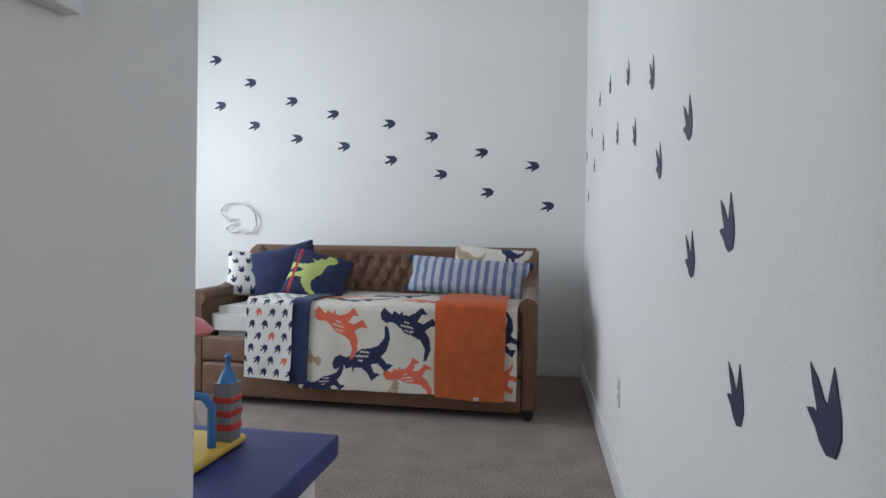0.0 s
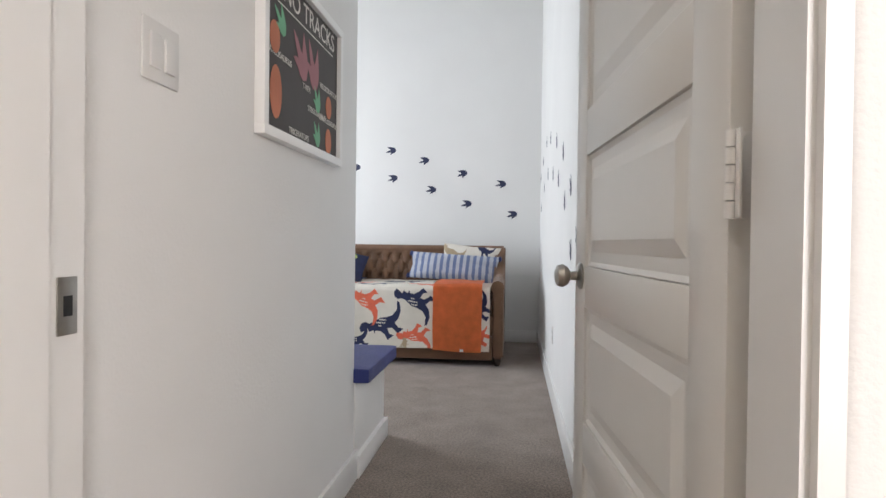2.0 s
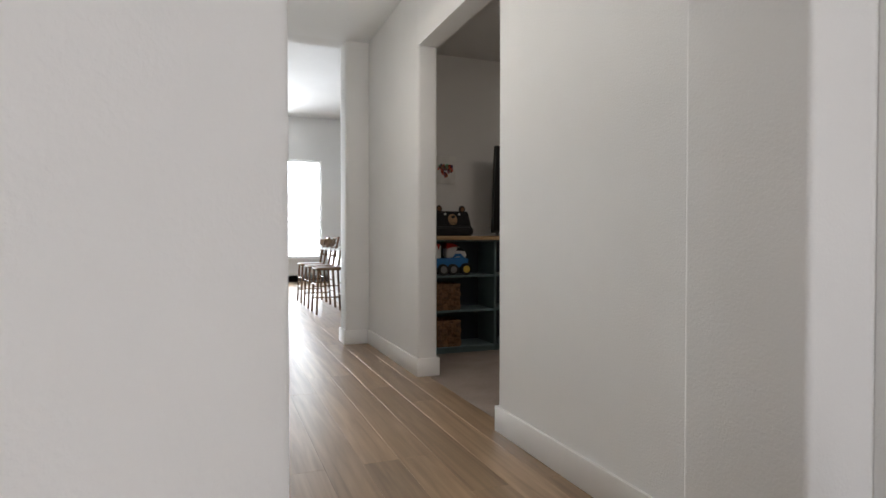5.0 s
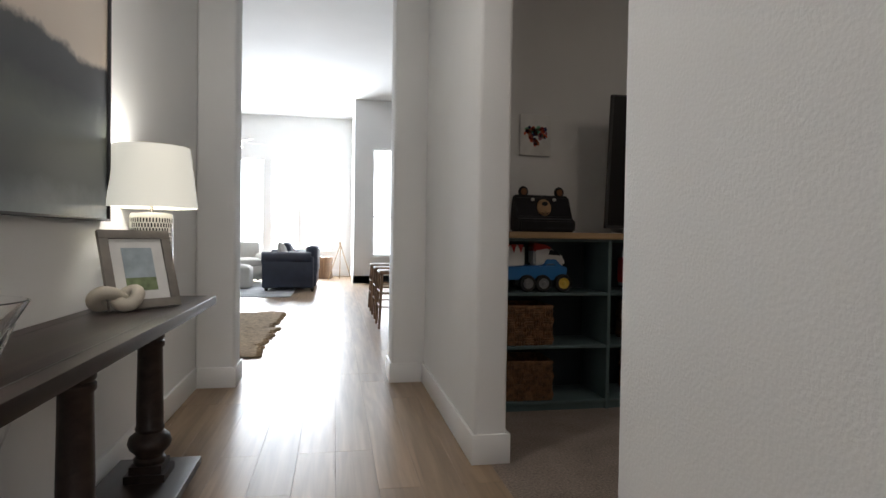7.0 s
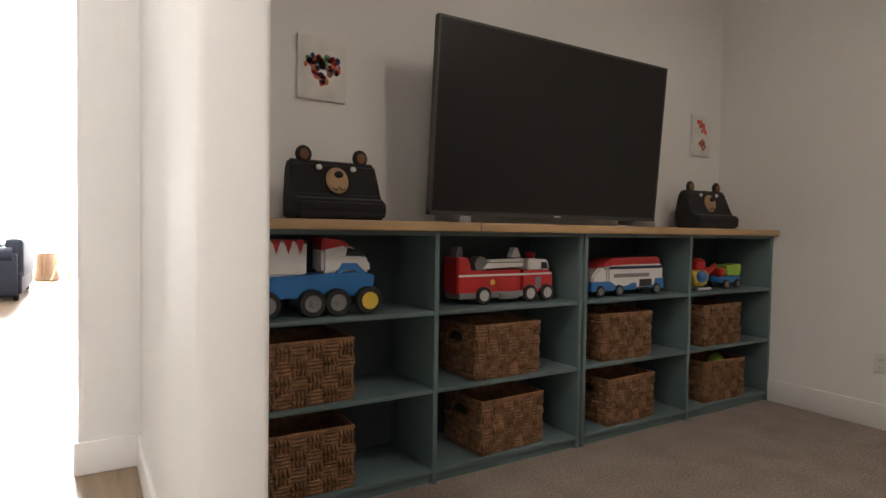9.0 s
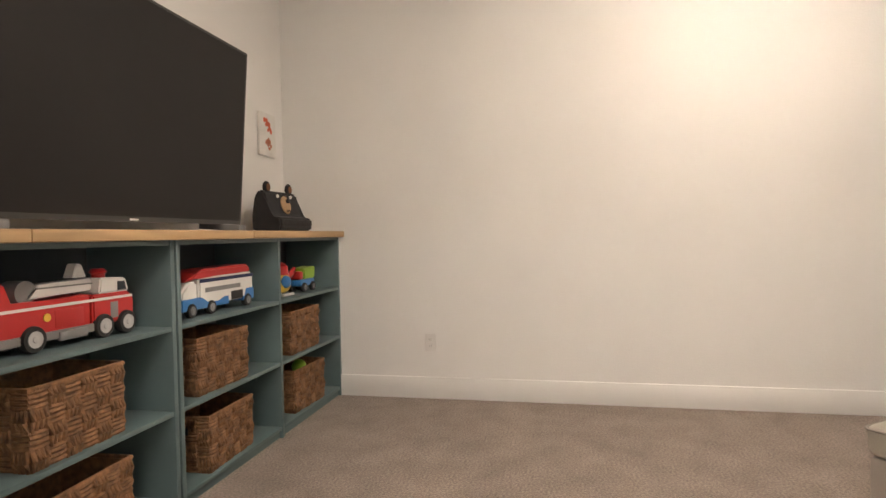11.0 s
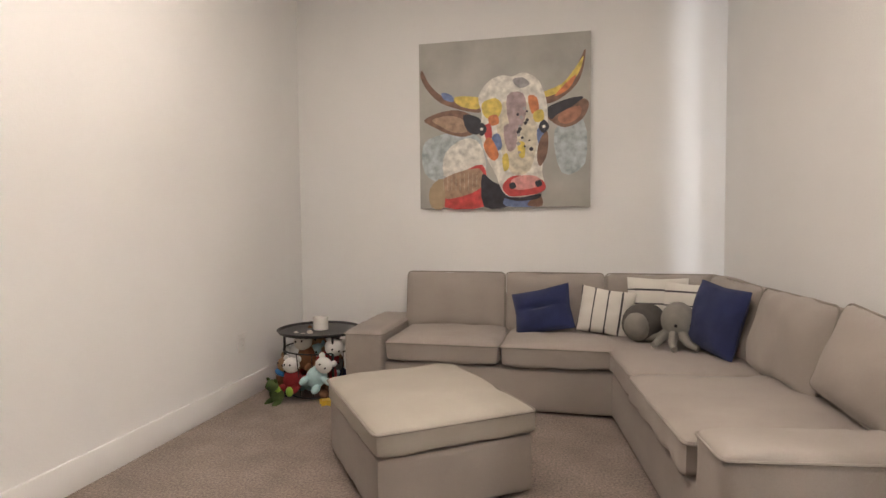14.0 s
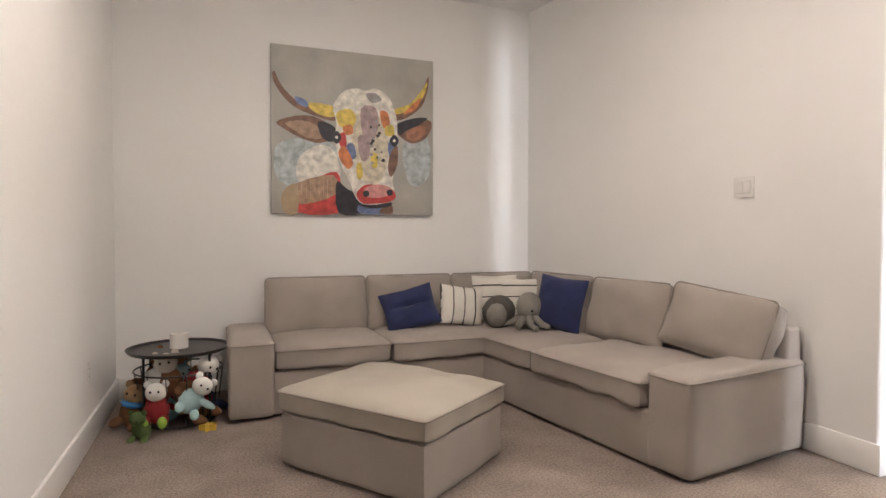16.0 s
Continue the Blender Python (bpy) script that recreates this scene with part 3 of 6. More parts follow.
# daybed
def daybed():
    X0, X1, Y0, Y1 = -1.83, 0.375, 3.17, 4.12
    d = thing("daybed", "brown suede tufted daybed with trundle and made-up bedding", "daybed", pose(0, 0, 0))
    part("trundle_front", box(X0 + 0.10, Y0 - 0.02, 0.05, X1 - 0.09, Y0 + 0.05, 0.255, 0.015, 3), LEATHER, d)
    part("rail", box(X0 + 0.08, Y0, 0.262, X1 - 0.08, Y0 + 0.06, 0.42, 0.02, 3), LEATHER, d)
    part("base", box(X0 + 0.08, Y0 + 0.06, 0.10, X1 - 0.08, Y1 - 0.1, 0.40, 0.01), LEATHER, d)
    # tufted back
    b = bmesh.new()
    nx, nz = 150, 40
    x0, x1, z0, z1 = X0 + 0.09, X1 - 0.10, 0.42, 0.955
    tx, tz = 0.108, 0.098
    grid = []
    for j in range(nz + 1):
        row = []
        for i in range(nx + 1):
            x, z = x0 + (x1 - x0) * i / nx, z0 + (z1 - z0) * j / nz
            u, w = (x - x0) / tx, (z1 - 0.06 - z) / tz
            dmin = 9
            for r in (math.floor(w), math.floor(w) + 1):
                off = 0.5 * (r % 2)
                c = round(u - off) + off
                if r >= 0:
                    dmin = min(dmin, math.hypot((u - c) * tx, (w - r) * tz))
            p, q = (u + w / 2) % 1, (u - w / 2) % 1
            seam = min(min(p, 1 - p), min(q, 1 - q))
            amp = min(1, max(0, (w + 0.8) / 0.8)) if w < 0 else 1
            y = Y1 - 0.14 + amp * (0.042 * math.exp(-(dmin / 0.022) ** 2) + 0.014 * math.exp(-(seam / 0.07) ** 2))
            row.append(b.verts.new((x, y, z)))
        grid.append(row)
    for j in range(nz):
        for i in range(nx):
            b.faces.new((grid[j][i], grid[j][i + 1], grid[j + 1][i + 1], grid[j + 1][i]))
    part("tufted_back", b, LEATHER, d, "diamond-tufted brown suede back")
    part("back_frame", box(X0, Y1 - 0.12, 0.10, X1, Y1, 1.0, 0.03, 4), LEATHER, d)
    part("top_roll", tube([(X0 + 0.03, Y1 - 0.10, 0.972), (X1 - 0.03, Y1 - 0.10, 0.972)], 0.04, 14), LEATHER, d)
    for x0, x1 in ((X0, X0 + 0.10), (X1 - 0.10, X1)):
        # arm with a sloped, scooped top
        prof = [(Y0, 0.06), (Y0, 0.68), (Y0 + 0.03, 0.70), (Y0 + 0.30, 0.71), (Y0 + 0.50, 0.74), (Y0 + 0.66, 0.83), (Y0 + 0.76, 0.95), (Y0 + 0.80, 1.005), (Y1 - 0.02, 1.012), (Y1 - 0.02, 0.06)]
        q = bmesh.new()
        lo = [q.verts.new((x0, y, z)) for y, z in prof]
        hi = [q.verts.new((x1, y, z)) for y, z in prof]
        q.faces.new(lo), q.faces.new(hi[::-1])
        for i in range(len(prof)):
            j = (i + 1) % len(prof)
            q.faces.new((lo[i], lo[j], hi[j], hi[i]))
        bmesh.ops.bevel(q, geom=[e for e in q.edges], offset=0.02, segments=3, affect="EDGES", clamp_overlap=True)
        part("arm", q, LEATHER, d)
        xc = (x0 + x1) / 2
        part("arm_roll", tube([(xc, Y0 - 0.005, 0.665), (xc, Y0 + 0.3, 0.675), (xc, Y0 + 0.48, 0.70)], 0.055, 16), LEATHER, d)
        for y in (Y0 + 0.05, Y1 - 0.08):
            part("foot", lathe([(0.022, 0), (0.03, 0.02), (0.034, 0.05), (0.03, 0.07)], 16, Matrix.Translation((xc, y, 0))), DARKWOOD, d, "dark turned foot")
    return d


daybed()
mt = thing("mattress", "mattress in a white sheet printed with small footprints", "mattress", pose(-0.73, 3.60, 0.405))
SMALLFOOT = [(x * 0.055, y * 0.055) for x, y in FOOT]


def printed_sheet(b, uv, test, thing_, name, mats, label=""):
    for f in b.faces:
        c = f.calc_center_median()
        f.material_index = test(*uv(c))
    return part(name, b, mats, thing_, label)


def foot_test(u, v):
    pu, pv = 0.085, 0.072
    r = math.floor(v / pv)
    cu = math.floor(u / pu + 0.5 * (r % 2))
    x, y = (u / pu + 0.5 * (r % 2) - cu - 0.5) * pu, (v / pv - r - 0.5) * pv
    a = ((cu * 7 + r * 13) % 5 - 2) * 0.16
    x, y = x * math.cos(a) - y * math.sin(a), x * math.sin(a) + y * math.cos(a)
    if inside(x, y, SMALLFOOT):
        return 2 if (cu * 5 + r * 3) % 11 == 0 else 1
    return 0


ms = bmesh.new()
bmesh.ops.create_cube(ms, size=1)
for v in ms.verts:
    v.co = Vector((v.co.x * 2.0, v.co.y * 0.78, v.co.z * 0.20 + 0.10))
bmesh.ops.bevel(ms, geom=ms.edges[:], offset=0.05, segments=4, affect="EDGES")
part("mattress_body", ms, WHITE_C, mt)


def drape(x0, x1, ytop, yfront, ztop, zbot, nx, ns, ripple, seed, flare=0.03):
    """Cloth that lies on the mattress and hangs over its front; gives the mesh and its cloth coordinates (u along x, v down the cloth)."""
    b = bmesh.new()
    L1, L2 = ytop - yfront, ztop - zbot
    L = L1 + L2
    lay = b.verts.layers.float_vector.new("cloth")
    grid = []
    for j in range(ns + 1):
        s = L * j / ns
        row = []
        for i in range(nx + 1):
            x = x0 + (x1 - x0) * i / nx
            R = 0.045
            if s < L1 - R:
                y, z = ytop - s, ztop
            elif s < L1 + R * 0.57:
                a = min(1, (s - L1 + R) / (R * 1.57)) * math.pi / 2
                y, z = yfront + R - R * math.sin(a), ztop - R + R * math.cos(a)
            else:
                y, z = yfront, ztop - (s - L1) - 0.43 * R
            hang = max(0, (s - L1) / L2)
            wob = noise.noise(Vector((x * 3.1, s * 2.2, seed))) + 0.5 * noise.noise(Vector((x * 8, s * 5, seed + 5)))
            y -= hang * flare + ripple * wob * (0.35 + hang)
            z += (0.013 * wob if s < L1 else 0) + (0.02 * noise.noise(Vector((x * 2.3, 0, seed + 9))) * hang)
            v = b.verts.new((x + 0.012 * hang * noise.noise(Vector((x * 4, s * 3, seed + 3))), y, z))
            v[lay] = Vector((x, s, 0))
            row.append(v)
        grid.append(row)
    for j in range(ns):
        for i in range(nx):
            b.faces.new((grid[j][i], grid[j][i + 1], grid[j + 1][i + 1], grid[j + 1][i]))
    return b, lay


def print_faces(b, lay, test):
    for f in b.faces:
        u = sum(v[lay].x for v in f.verts) / 4
        s = sum(v[lay].y for v in f.verts) / 4
        f.material_index = test(u, s)


fit_sheet, lay = drape(-1.725, -1.0, 3.98, 3.150, 0.632, 0.415, 150, 170, 0.006, 2, 0.0)
print_faces(fit_sheet, lay, foot_test)
part("fitted_sheet", fit_sheet, [WHITE_C, PNAVY, PCORAL], mt, "white fitted sheet with navy and coral footprints")

# dinosaur silhouettes in a unit square, nose to the left
REX = [(0.0, 0.62), (0.03, 0.74), (0.12, 0.80), (0.20, 0.77), (0.25, 0.66), (0.36, 0.62), (0.50, 0.60), (0.60, 0.52), (0.72, 0.46), (0.86, 0.50), (0.98, 0.66), (1.0, 0.60), (0.92, 0.42), (0.78, 0.30), (0.66, 0.28), (0.66, 0.12), (0.74, 0.02), (0.58, 0.02), (0.56, 0.22), (0.48, 0.28), (0.44, 0.14), (0.50, 0.04), (0.34, 0.04), (0.36, 0.20), (0.33, 0.34), (0.26, 0.42), (0.20, 0.36), (0.23, 0.46), (0.14, 0.50), (0.16, 0.58), (0.08, 0.60)]
TRI = [(0.0, 0.40), (0.04, 0.52), (0.02, 0.66), (0.10, 0.58), (0.14, 0.72), (0.20, 0.62), (0.28, 0.70), (0.32, 0.58), (0.46, 0.64), (0.62, 0.62), (0.74, 0.50), (0.86, 0.38), (1.0, 0.36), (0.90, 0.30), (0.76, 0.34), (0.72, 0.30), (0.74, 0.08), (0.62, 0.08), (0.60, 0.28), (0.46, 0.28), (0.44, 0.08), (0.32, 0.08), (0.32, 0.30), (0.22, 0.32), (0.16, 0.28), (0.10, 0.34)]


def dino(cx, cy, w, h, deg, flip, shape, col):
    w, h = w * 0.92, h * 0.92
    return cx, cy, w, h, math.cos(radians(deg)), math.sin(radians(deg)), flip, shape, col


DUVET_L1 = 0.80
herd = [dino(-0.80, 0.97, 0.42, 0.34, 125, -1, REX, 2), dino(-0.64, 1.11, 0.46, 0.36, 40, 1, REX, 1), dino(-0.37, 0.96, 0.44, 0.34, 130, -1, REX, 1), dino(-0.36, 1.25, 0.36, 0.28, 150, -1, REX, 2),
        dino(-1.02, 1.10, 0.28, 0.26, -60, -1, REX, 3), dino(-0.88, 1.27, 0.34, 0.24, 40, 1, REX, 1), dino(-0.48, 1.34, 0.28, 0.22, 50, -1, REX, 3), dino(0.15, 0.98, 0.34, 0.30, 60, 1, REX, 1), dino(0.17, 1.22, 0.26, 0.22, 70, 1, TRI, 2),
        dino(-0.75, 0.60, 0.44, 0.34, 20, 1, REX, 1), dino(-0.35, 0.55, 0.40, 0.30, -20, -1, TRI, 2), dino(-0.95, 0.45, 0.36, 0.28, 10, -1, REX, 2), dino(-0.55, 0.30, 0.44, 0.34, 15, 1, REX, 1), dino(-0.02, 0.62, 0.40, 0.30, 10, -1, REX, 2), dino(-0.10, 0.30, 0.40, 0.30, 30, 1, REX, 1), dino(-0.10, 1.16, 0.3, 0.25, -30, 1, REX, 3)]


def herd_test(u, s):
    for cx, cy, w, h, c, sn, fl, shape, col in herd:
        dx, dy = u - cx, cy - s
        x, y = (dx * c + dy * sn) * fl / w + 0.5, (-dx * sn + dy * c) / h + 0.5
        if -0.05 < x < 1.05 and -0.05 < y < 1.05 and inside(x, y, shape):
            if 0.36 < x < 0.56 and 0.42 < y < 0.58 and (int(x * 31) + int(y * 29)) % 3 == 0:
                return 0
            return col
    return 0


dv = thing("duvet", "cream duvet printed with navy, coral and tan dinosaurs, turned down", "duvet", pose(0, 0, 0))
q, lay = drape(-1.05, 0.262, 3.96, 3.13, 0.665, 0.165, 300, 270, 0.016, 7)
print_faces(q, lay, herd_test)
part("duvet_cover", q, [CREAM_C, PNAVY, PCORAL, PTAN], dv)
q, lay = drape(-1.12, -0.99, 3.95, 3.115, 0.68, 0.19, 20, 120, 0.012, 7)
part("navy_edge", q, NAVY, dv, "navy blue band")
q, lay = drape(-1.40, -1.10, 3.94, 3.105, 0.676, 0.215, 110, 260, 0.012, 8)
print_faces(q, lay, foot_test)
part("turned_down_flap", q, [WHITE_C, PNAVY, PCORAL], dv, "white underside with footprints")
th = thing("throw_blanket", "folded orange quilted throw over the duvet's end", "blanket", pose(0, 0, 0))
q, lay = drape(-0.21, 0.20, 3.62, 3.085, 0.70, 0.15, 60, 110, 0.006, 11, 0.01)
sol = bmesh.ops.solidify(q, geom=q.faces[:], thickness=0.012)
part("quilt", q, ORANGE, th)
part("care_tag", box(0.02, 3.065, 0.135, 0.05, 3.068, 0.155), WHITEP, th)


def scatter_pillow(label, w, h, t, m, test=None, mats=None, seed=0, n=22, dent=0.0, stuffed=True):
    d = thing("pillow", label, "pillow", m)
    b = pillow(w, h, t, n, seed, dent)
    if test:
        for f in b.faces:
            c = f.calc_center_median()
            f.material_index = test(c.x, c.z)
    part("pillow_cover", b, mats, d)
    return d


def stripe_test(period, dark, vertical=True):
    def f(x, z):
        a = (x if vertical else z) / period
        return 1 if a - math.floor(a) < dark else 0
    return f


scatter_pillow("white pillow with navy footprints on the daybed", 0.44, 0.36, 0.15, pose(-1.60, 3.62, 0.635, -30, 6, 34), foot_test, [WHITE_C, PNAVY, PCORAL], 1, 90)
scatter_pillow("large navy blue pillow leaning on the daybed's arm", 0.50, 0.42, 0.17, pose(-1.37, 3.66, 0.62, -24, -14, 22), None, NAVY, 2)
TREX = [(x, y) for x, y in REX]


def dino_face(x, z):
    u, v = (x + 0.17) / 0.36, (z - 0.01) / 0.33
    if -0.17 < x < -0.15:
        return 2
    return 1 if inside(1 - v, 0.1 + u * 0.9, TREX) else 0


scatter_pillow("navy pillow with a pale green dinosaur and red edge", 0.42, 0.36, 0.15, pose(-1.17, 3.54, 0.635, -28, 14, 12), dino_face, [PNAVY, mat("pale_green_print", (0.45, 0.52, 0.17), 0.9), mat("red_cord", (0.4, 0.03, 0.02), 0.8)], 3, 60)
STRIPE_L = mat("ticking_light", (0.42, 0.44, 0.50), 0.9, bump=0.4, bscale=300)
STRIPE_D = mat("ticking_blue", (0.13, 0.17, 0.30), 0.9, bump=0.4, bscale=300)
bolster = scatter_pillow("long lumbar pillow in blue and white ticking stripes", 0.86, 0.27, 0.17, pose(-0.12, 3.74, 0.68, -24, 3, -3), stripe_test(0.062, 0.45), [STRIPE_L, STRIPE_D], 4, 110)
for x, z in ((-0.43, 0.02), (-0.43, 0.25), (0.43, 0.02), (0.43, 0.25)):
    part("tassel", ball(x, 0, z, 0.018, 0.014, 0.028, u=10, v=6), NAVY, bolster, "navy tassel")


def dino_pillow(x, z):
    for cx, cz, s, col in ((-0.17, 0.27, 0.26, 3), (0.13, 0.33, 0.20, 1), (0.22, 0.16, 0.2, 2), (-0.05, 0.12, 0.24, 1)):
        if inside((x - cx) / s + 0.5, (z - cz) / s + 0.5, REX):
            return col
    return 0


scatter_pillow("cream pillow with dinosaurs behind the striped one", 0.56, 0.36, 0.14, pose(0.02, 3.88, 0.66, -12, 5, -2), dino_pillow, [CREAM_C, PNAVY, PCORAL, PTAN], 5, 60)

# neon dinosaur head outline, switched off
nn = thing("neon_sign", "unlit white neon tube dinosaur head on the wall", "neon sign", pose(-2.18, 4.40, 1.235))
tubep = [(-0.16, 0.02), (-0.17, 0.07), (-0.13, 0.12), (-0.06, 0.13), (0.02, 0.12), (0.10, 0.08), (0.15, 0.02), (0.16, -0.06), (0.12, -0.12), (0.05, -0.13), (0.02, -0.10), (-0.02, -0.12), (-0.08, -0.13), (-0.12, -0.10), (-0.08, -0.06), (-0.02, -0.05), (-0.06, -0.01), (-0.12, -0.02)]
part("tube", tube([(x, 0, z) for x, z in tubep], 0.008, 8, True), WHITEP, nn)
part("cord", tube([(0.05, 0.005, -0.13), (0.055, 0.02, -0.3), (0.06, 0.022, -0.5)], 0.002, 5), WHITEP, nn)

# toy bench and toys
bn = thing("bench", "white wooden toy bench with a blue padded top", "bench", pose(0, 0, 0))
part("body", box(-1.45, 0.765, 0.0, -0.225, 1.33, 0.42, 0.004), TRIM, bn)
part("base_trim", box(-1.45, 0.765, 0.0, -0.205, 1.345, 0.10, 0.004), TRIM, bn)
q = padded(1.33, 0.60, 0.068, 0.004, 0.012, 18, 2, 0.003)
q.transform(Matrix.Translation((-0.825, 1.045, 0.42)))
part("cushion", q, BLUE, bn, "royal blue vinyl pad")
ty = thing("toy_tower", "grey plastic toy tower with yellow base and blue arch", "toy", pose(-0.405, 1.14, 0.492))
part("base", box(-0.30, -0.17, 0, 0.03, 0.08, 0.022, 0.008, 3), YELLOWP, ty)
part("button", lathe([(0.013, 0.02), (0.013, 0.036), (0.010, 0.04)], 16, Matrix.Translation((-0.035, -0.10, 0))), RED, ty)
part("arch", tube([(0.0, -0.04, 0.02), (0.0, -0.04, 0.12), (-0.02, -0.04, 0.145), (-0.07, -0.04, 0.15), (-0.12, -0.04, 0.13), (-0.14, -0.04, 0.1)], 0.011, 8), BLUEP, ty)
part("tower", prism([(-0.02, 0.0), (0.028, 0.0), (0.028, 0.05), (-0.02, 0.05)], 0.02, 0.17), GREYP, ty)
for z in (0.05, 0.085, 0.12):
    part("stripe", box(-0.022, -0.003, z, 0.031, 0.053, z + 0.016, 0.002), RED, ty)
part("spire", lathe([(0.024, 0.17), (0.018, 0.19), (0.008, 0.205), (0.005, 0.23), (0.009, 0.236), (0.003, 0.245)], 12, Matrix.Translation((0.004, 0.025, 0))), BLUEP, ty)
pk = thing("toy_playset", "tall pink and white plastic toy playset on the carpet", "toy", pose(-1.34, 2.35, 0))
part("column", lathe([(0.12, 0), (0.10, 0.1), (0.06, 0.2), (0.07, 0.45), (0.05, 0.58)], 20), WHITEP, pk)
part("roof", lathe([(0.15, 0.57), (0.16, 0.585), (0.10, 0.64), (0.02, 0.67)], 8), PINKP, pk)
part("slide", tube([(0.05, -0.02, 0.5), (0.09, -0.05, 0.42), (0.10, -0.07, 0.25), (0.12, -0.1, 0.05)], 0.022, 8), PINKP, pk)


# writing on things
def letters(text, size, material, parent, m, align="CENTER", name="lettering"):
    cu = bpy.data.curves.new("text", "FONT")
    cu.body, cu.size, cu.align_x, cu.extrude = text, size, align, 0.0004
    tmp = bpy.data.objects.new("tmp", cu)
    scene.collection.objects.link(tmp)
    bpy.context.view_layer.update()
    me = bpy.data.meshes.new_from_object(tmp.evaluated_get(bpy.context.evaluated_depsgraph_get()))
    bpy.data.objects.remove(tmp)
    me.materials.clear()
    me.materials.append(material)
    ob = new(name, me)
    ob.parent = parent
    ob.matrix_local = m
    return ob


def framed(name, label, m, w, h, border, depth, fmat, pmat):
    """A framed picture in the xz plane, facing -y, centred."""
    d = thing(name, label, "picture", m)
    part("backing", box(-w / 2 + 0.004, -depth * 0.45, -h / 2 + 0.004, w / 2 - 0.004, 0, h / 2 - 0.004), pmat, d, smooth=False)
    for x0, x1, z0, z1 in ((-w / 2, w / 2, h / 2 - border, h / 2), (-w / 2, w / 2, -h / 2, -h / 2 + border)):
        part("frame_rail", box(x0, -depth, z0, x1, 0.0, z1, 0.002), fmat, d)
    for x0, x1 in ((-w / 2, -w / 2 + border), (w / 2 - border, w / 2)):
        part("frame_stile", box(x0, -depth + 0.0005, -h / 2 + border, x1, 0.0, h / 2 - border, 0.002), fmat, d)
    return d


pc = framed("dino_poster", "chalkboard dinosaur tracks poster in a white frame", pose(-0.229, 0.105, 1.572, 0, 0, 90), 0.69, 0.51, 0.028, 0.03, TRIM, CHARCOAL)
T = pose(0, -0.0145, 0, 90, 0, 0)
letters("DINO TRACKS", 0.085, CHALK, pc, T @ pose(0, 0.155, 0))
part("underline", box(-0.26, -0.0152, 0.135, 0.26, -0.0142, 0.139), CHALK, pc)
for txt, x, z in (("T-REX", 0.0, -0.055), ("PLATEOSAURUS", -0.22, -0.02), ("VELOCIRAPTOR", 0.22, -0.01), ("STEGOSAURUS", 0.10, -0.115), ("ANKYLOSAURUS", 0.22, -0.12), ("TRICERATOPS", -0.06, -0.215)):
    letters(txt, 0.026, CHALK, pc, T @ pose(x, z, 0))
PG, PO, PP = mat("print_green", (0.16, 0.40, 0.24), 0.7), mat("print_orange", (0.50, 0.17, 0.09), 0.7), mat("print_mauve", (0.34, 0.15, 0.17), 0.7)
for x, z, s, mt_, a in ((-0.05, 0.04, 0.15, PP, 8), (0.06, 0.04, 0.15, PP, -8), (-0.21, 0.09, 0.09, PG, 20), (0.10, -0.06, 0.085, PG, 0), (0.10, -0.175, 0.085, PG, 0)):
    q = prism([(px * s, py * s) for px, py in FOOT], 0, 0.0008)
    q.transform(T @ pose(x, z, 0, 0, 0, a))
    part("track", q, mt_, pc)
for x, z, w, h in ((-0.25, 0.03, 0.035, 0.045), (-0.24, -0.12, 0.04, 0.075), (0.22, -0.06, 0.03, 0.04), (0.22, -0.18, 0.032, 0.045)):
    q = lathe([(1, 0), (1, 0.0008)], 20, T @ pose(x, z, 0) @ Matrix.Diagonal((w, h, 1, 1)))
    part("track", q, PO, pc)


# ---- hall ----
cs = thing("console_table", "dark-stained wooden console table with turned column legs", "console table", pose(0, 0, 0))
part("top", box(0.945, 0.98, 0.722, 1.31, 3.02, 0.762, 0.004), DARKWOOD, cs)
for x in (1.0, 1.255):
    part("inlay_groove", box(x, 1.03, 0.7612, x + 0.003, 2.97, 0.7626), BLACKP, cs)
part("apron", box(0.99, 1.04, 0.69, 1.26, 2.96, 0.722, 0.003), DARKWOOD, cs)
part("lower_shelf", box(0.955, 1.02, 0.035, 1.285, 2.85, 0.07, 0.004), DARKWOOD, cs)
for y in (1.29, 1.97, 2.65):
    m = Matrix.Translation((1.13, y, 0))
    part("leg", lathe([(0.058, 0.13), (0.06, 0.145), (0.05, 0.155), (0.052, 0.165), (0.075, 0.19), (0.082, 0.21), (0.075, 0.235), (0.05, 0.255), (0.055, 0.268), (0.05, 0.28), (0.05, 0.34), (0.046, 0.59), (0.053, 0.60), (0.053, 0.615), (0.046, 0.622), (0.053, 0.632), (0.053, 0.645), (0.05, 0.655), (0.058, 0.69)], 28, m), DARKWOOD, cs)
    part("plinth", boxes((1.055, y - 0.075, 0.07, 1.205, y + 0.075, 0.10), (1.07, y - 0.06, 0.10, 1.19, y + 0.06, 0.13)), DARKWOOD, cs, smooth=False)
for y in (1.08, 2.78):
    part("foot", box(0.98, y - 0.04, 0, 1.26, y + 0.04, 0.035, 0.003), DARKWOOD, cs)


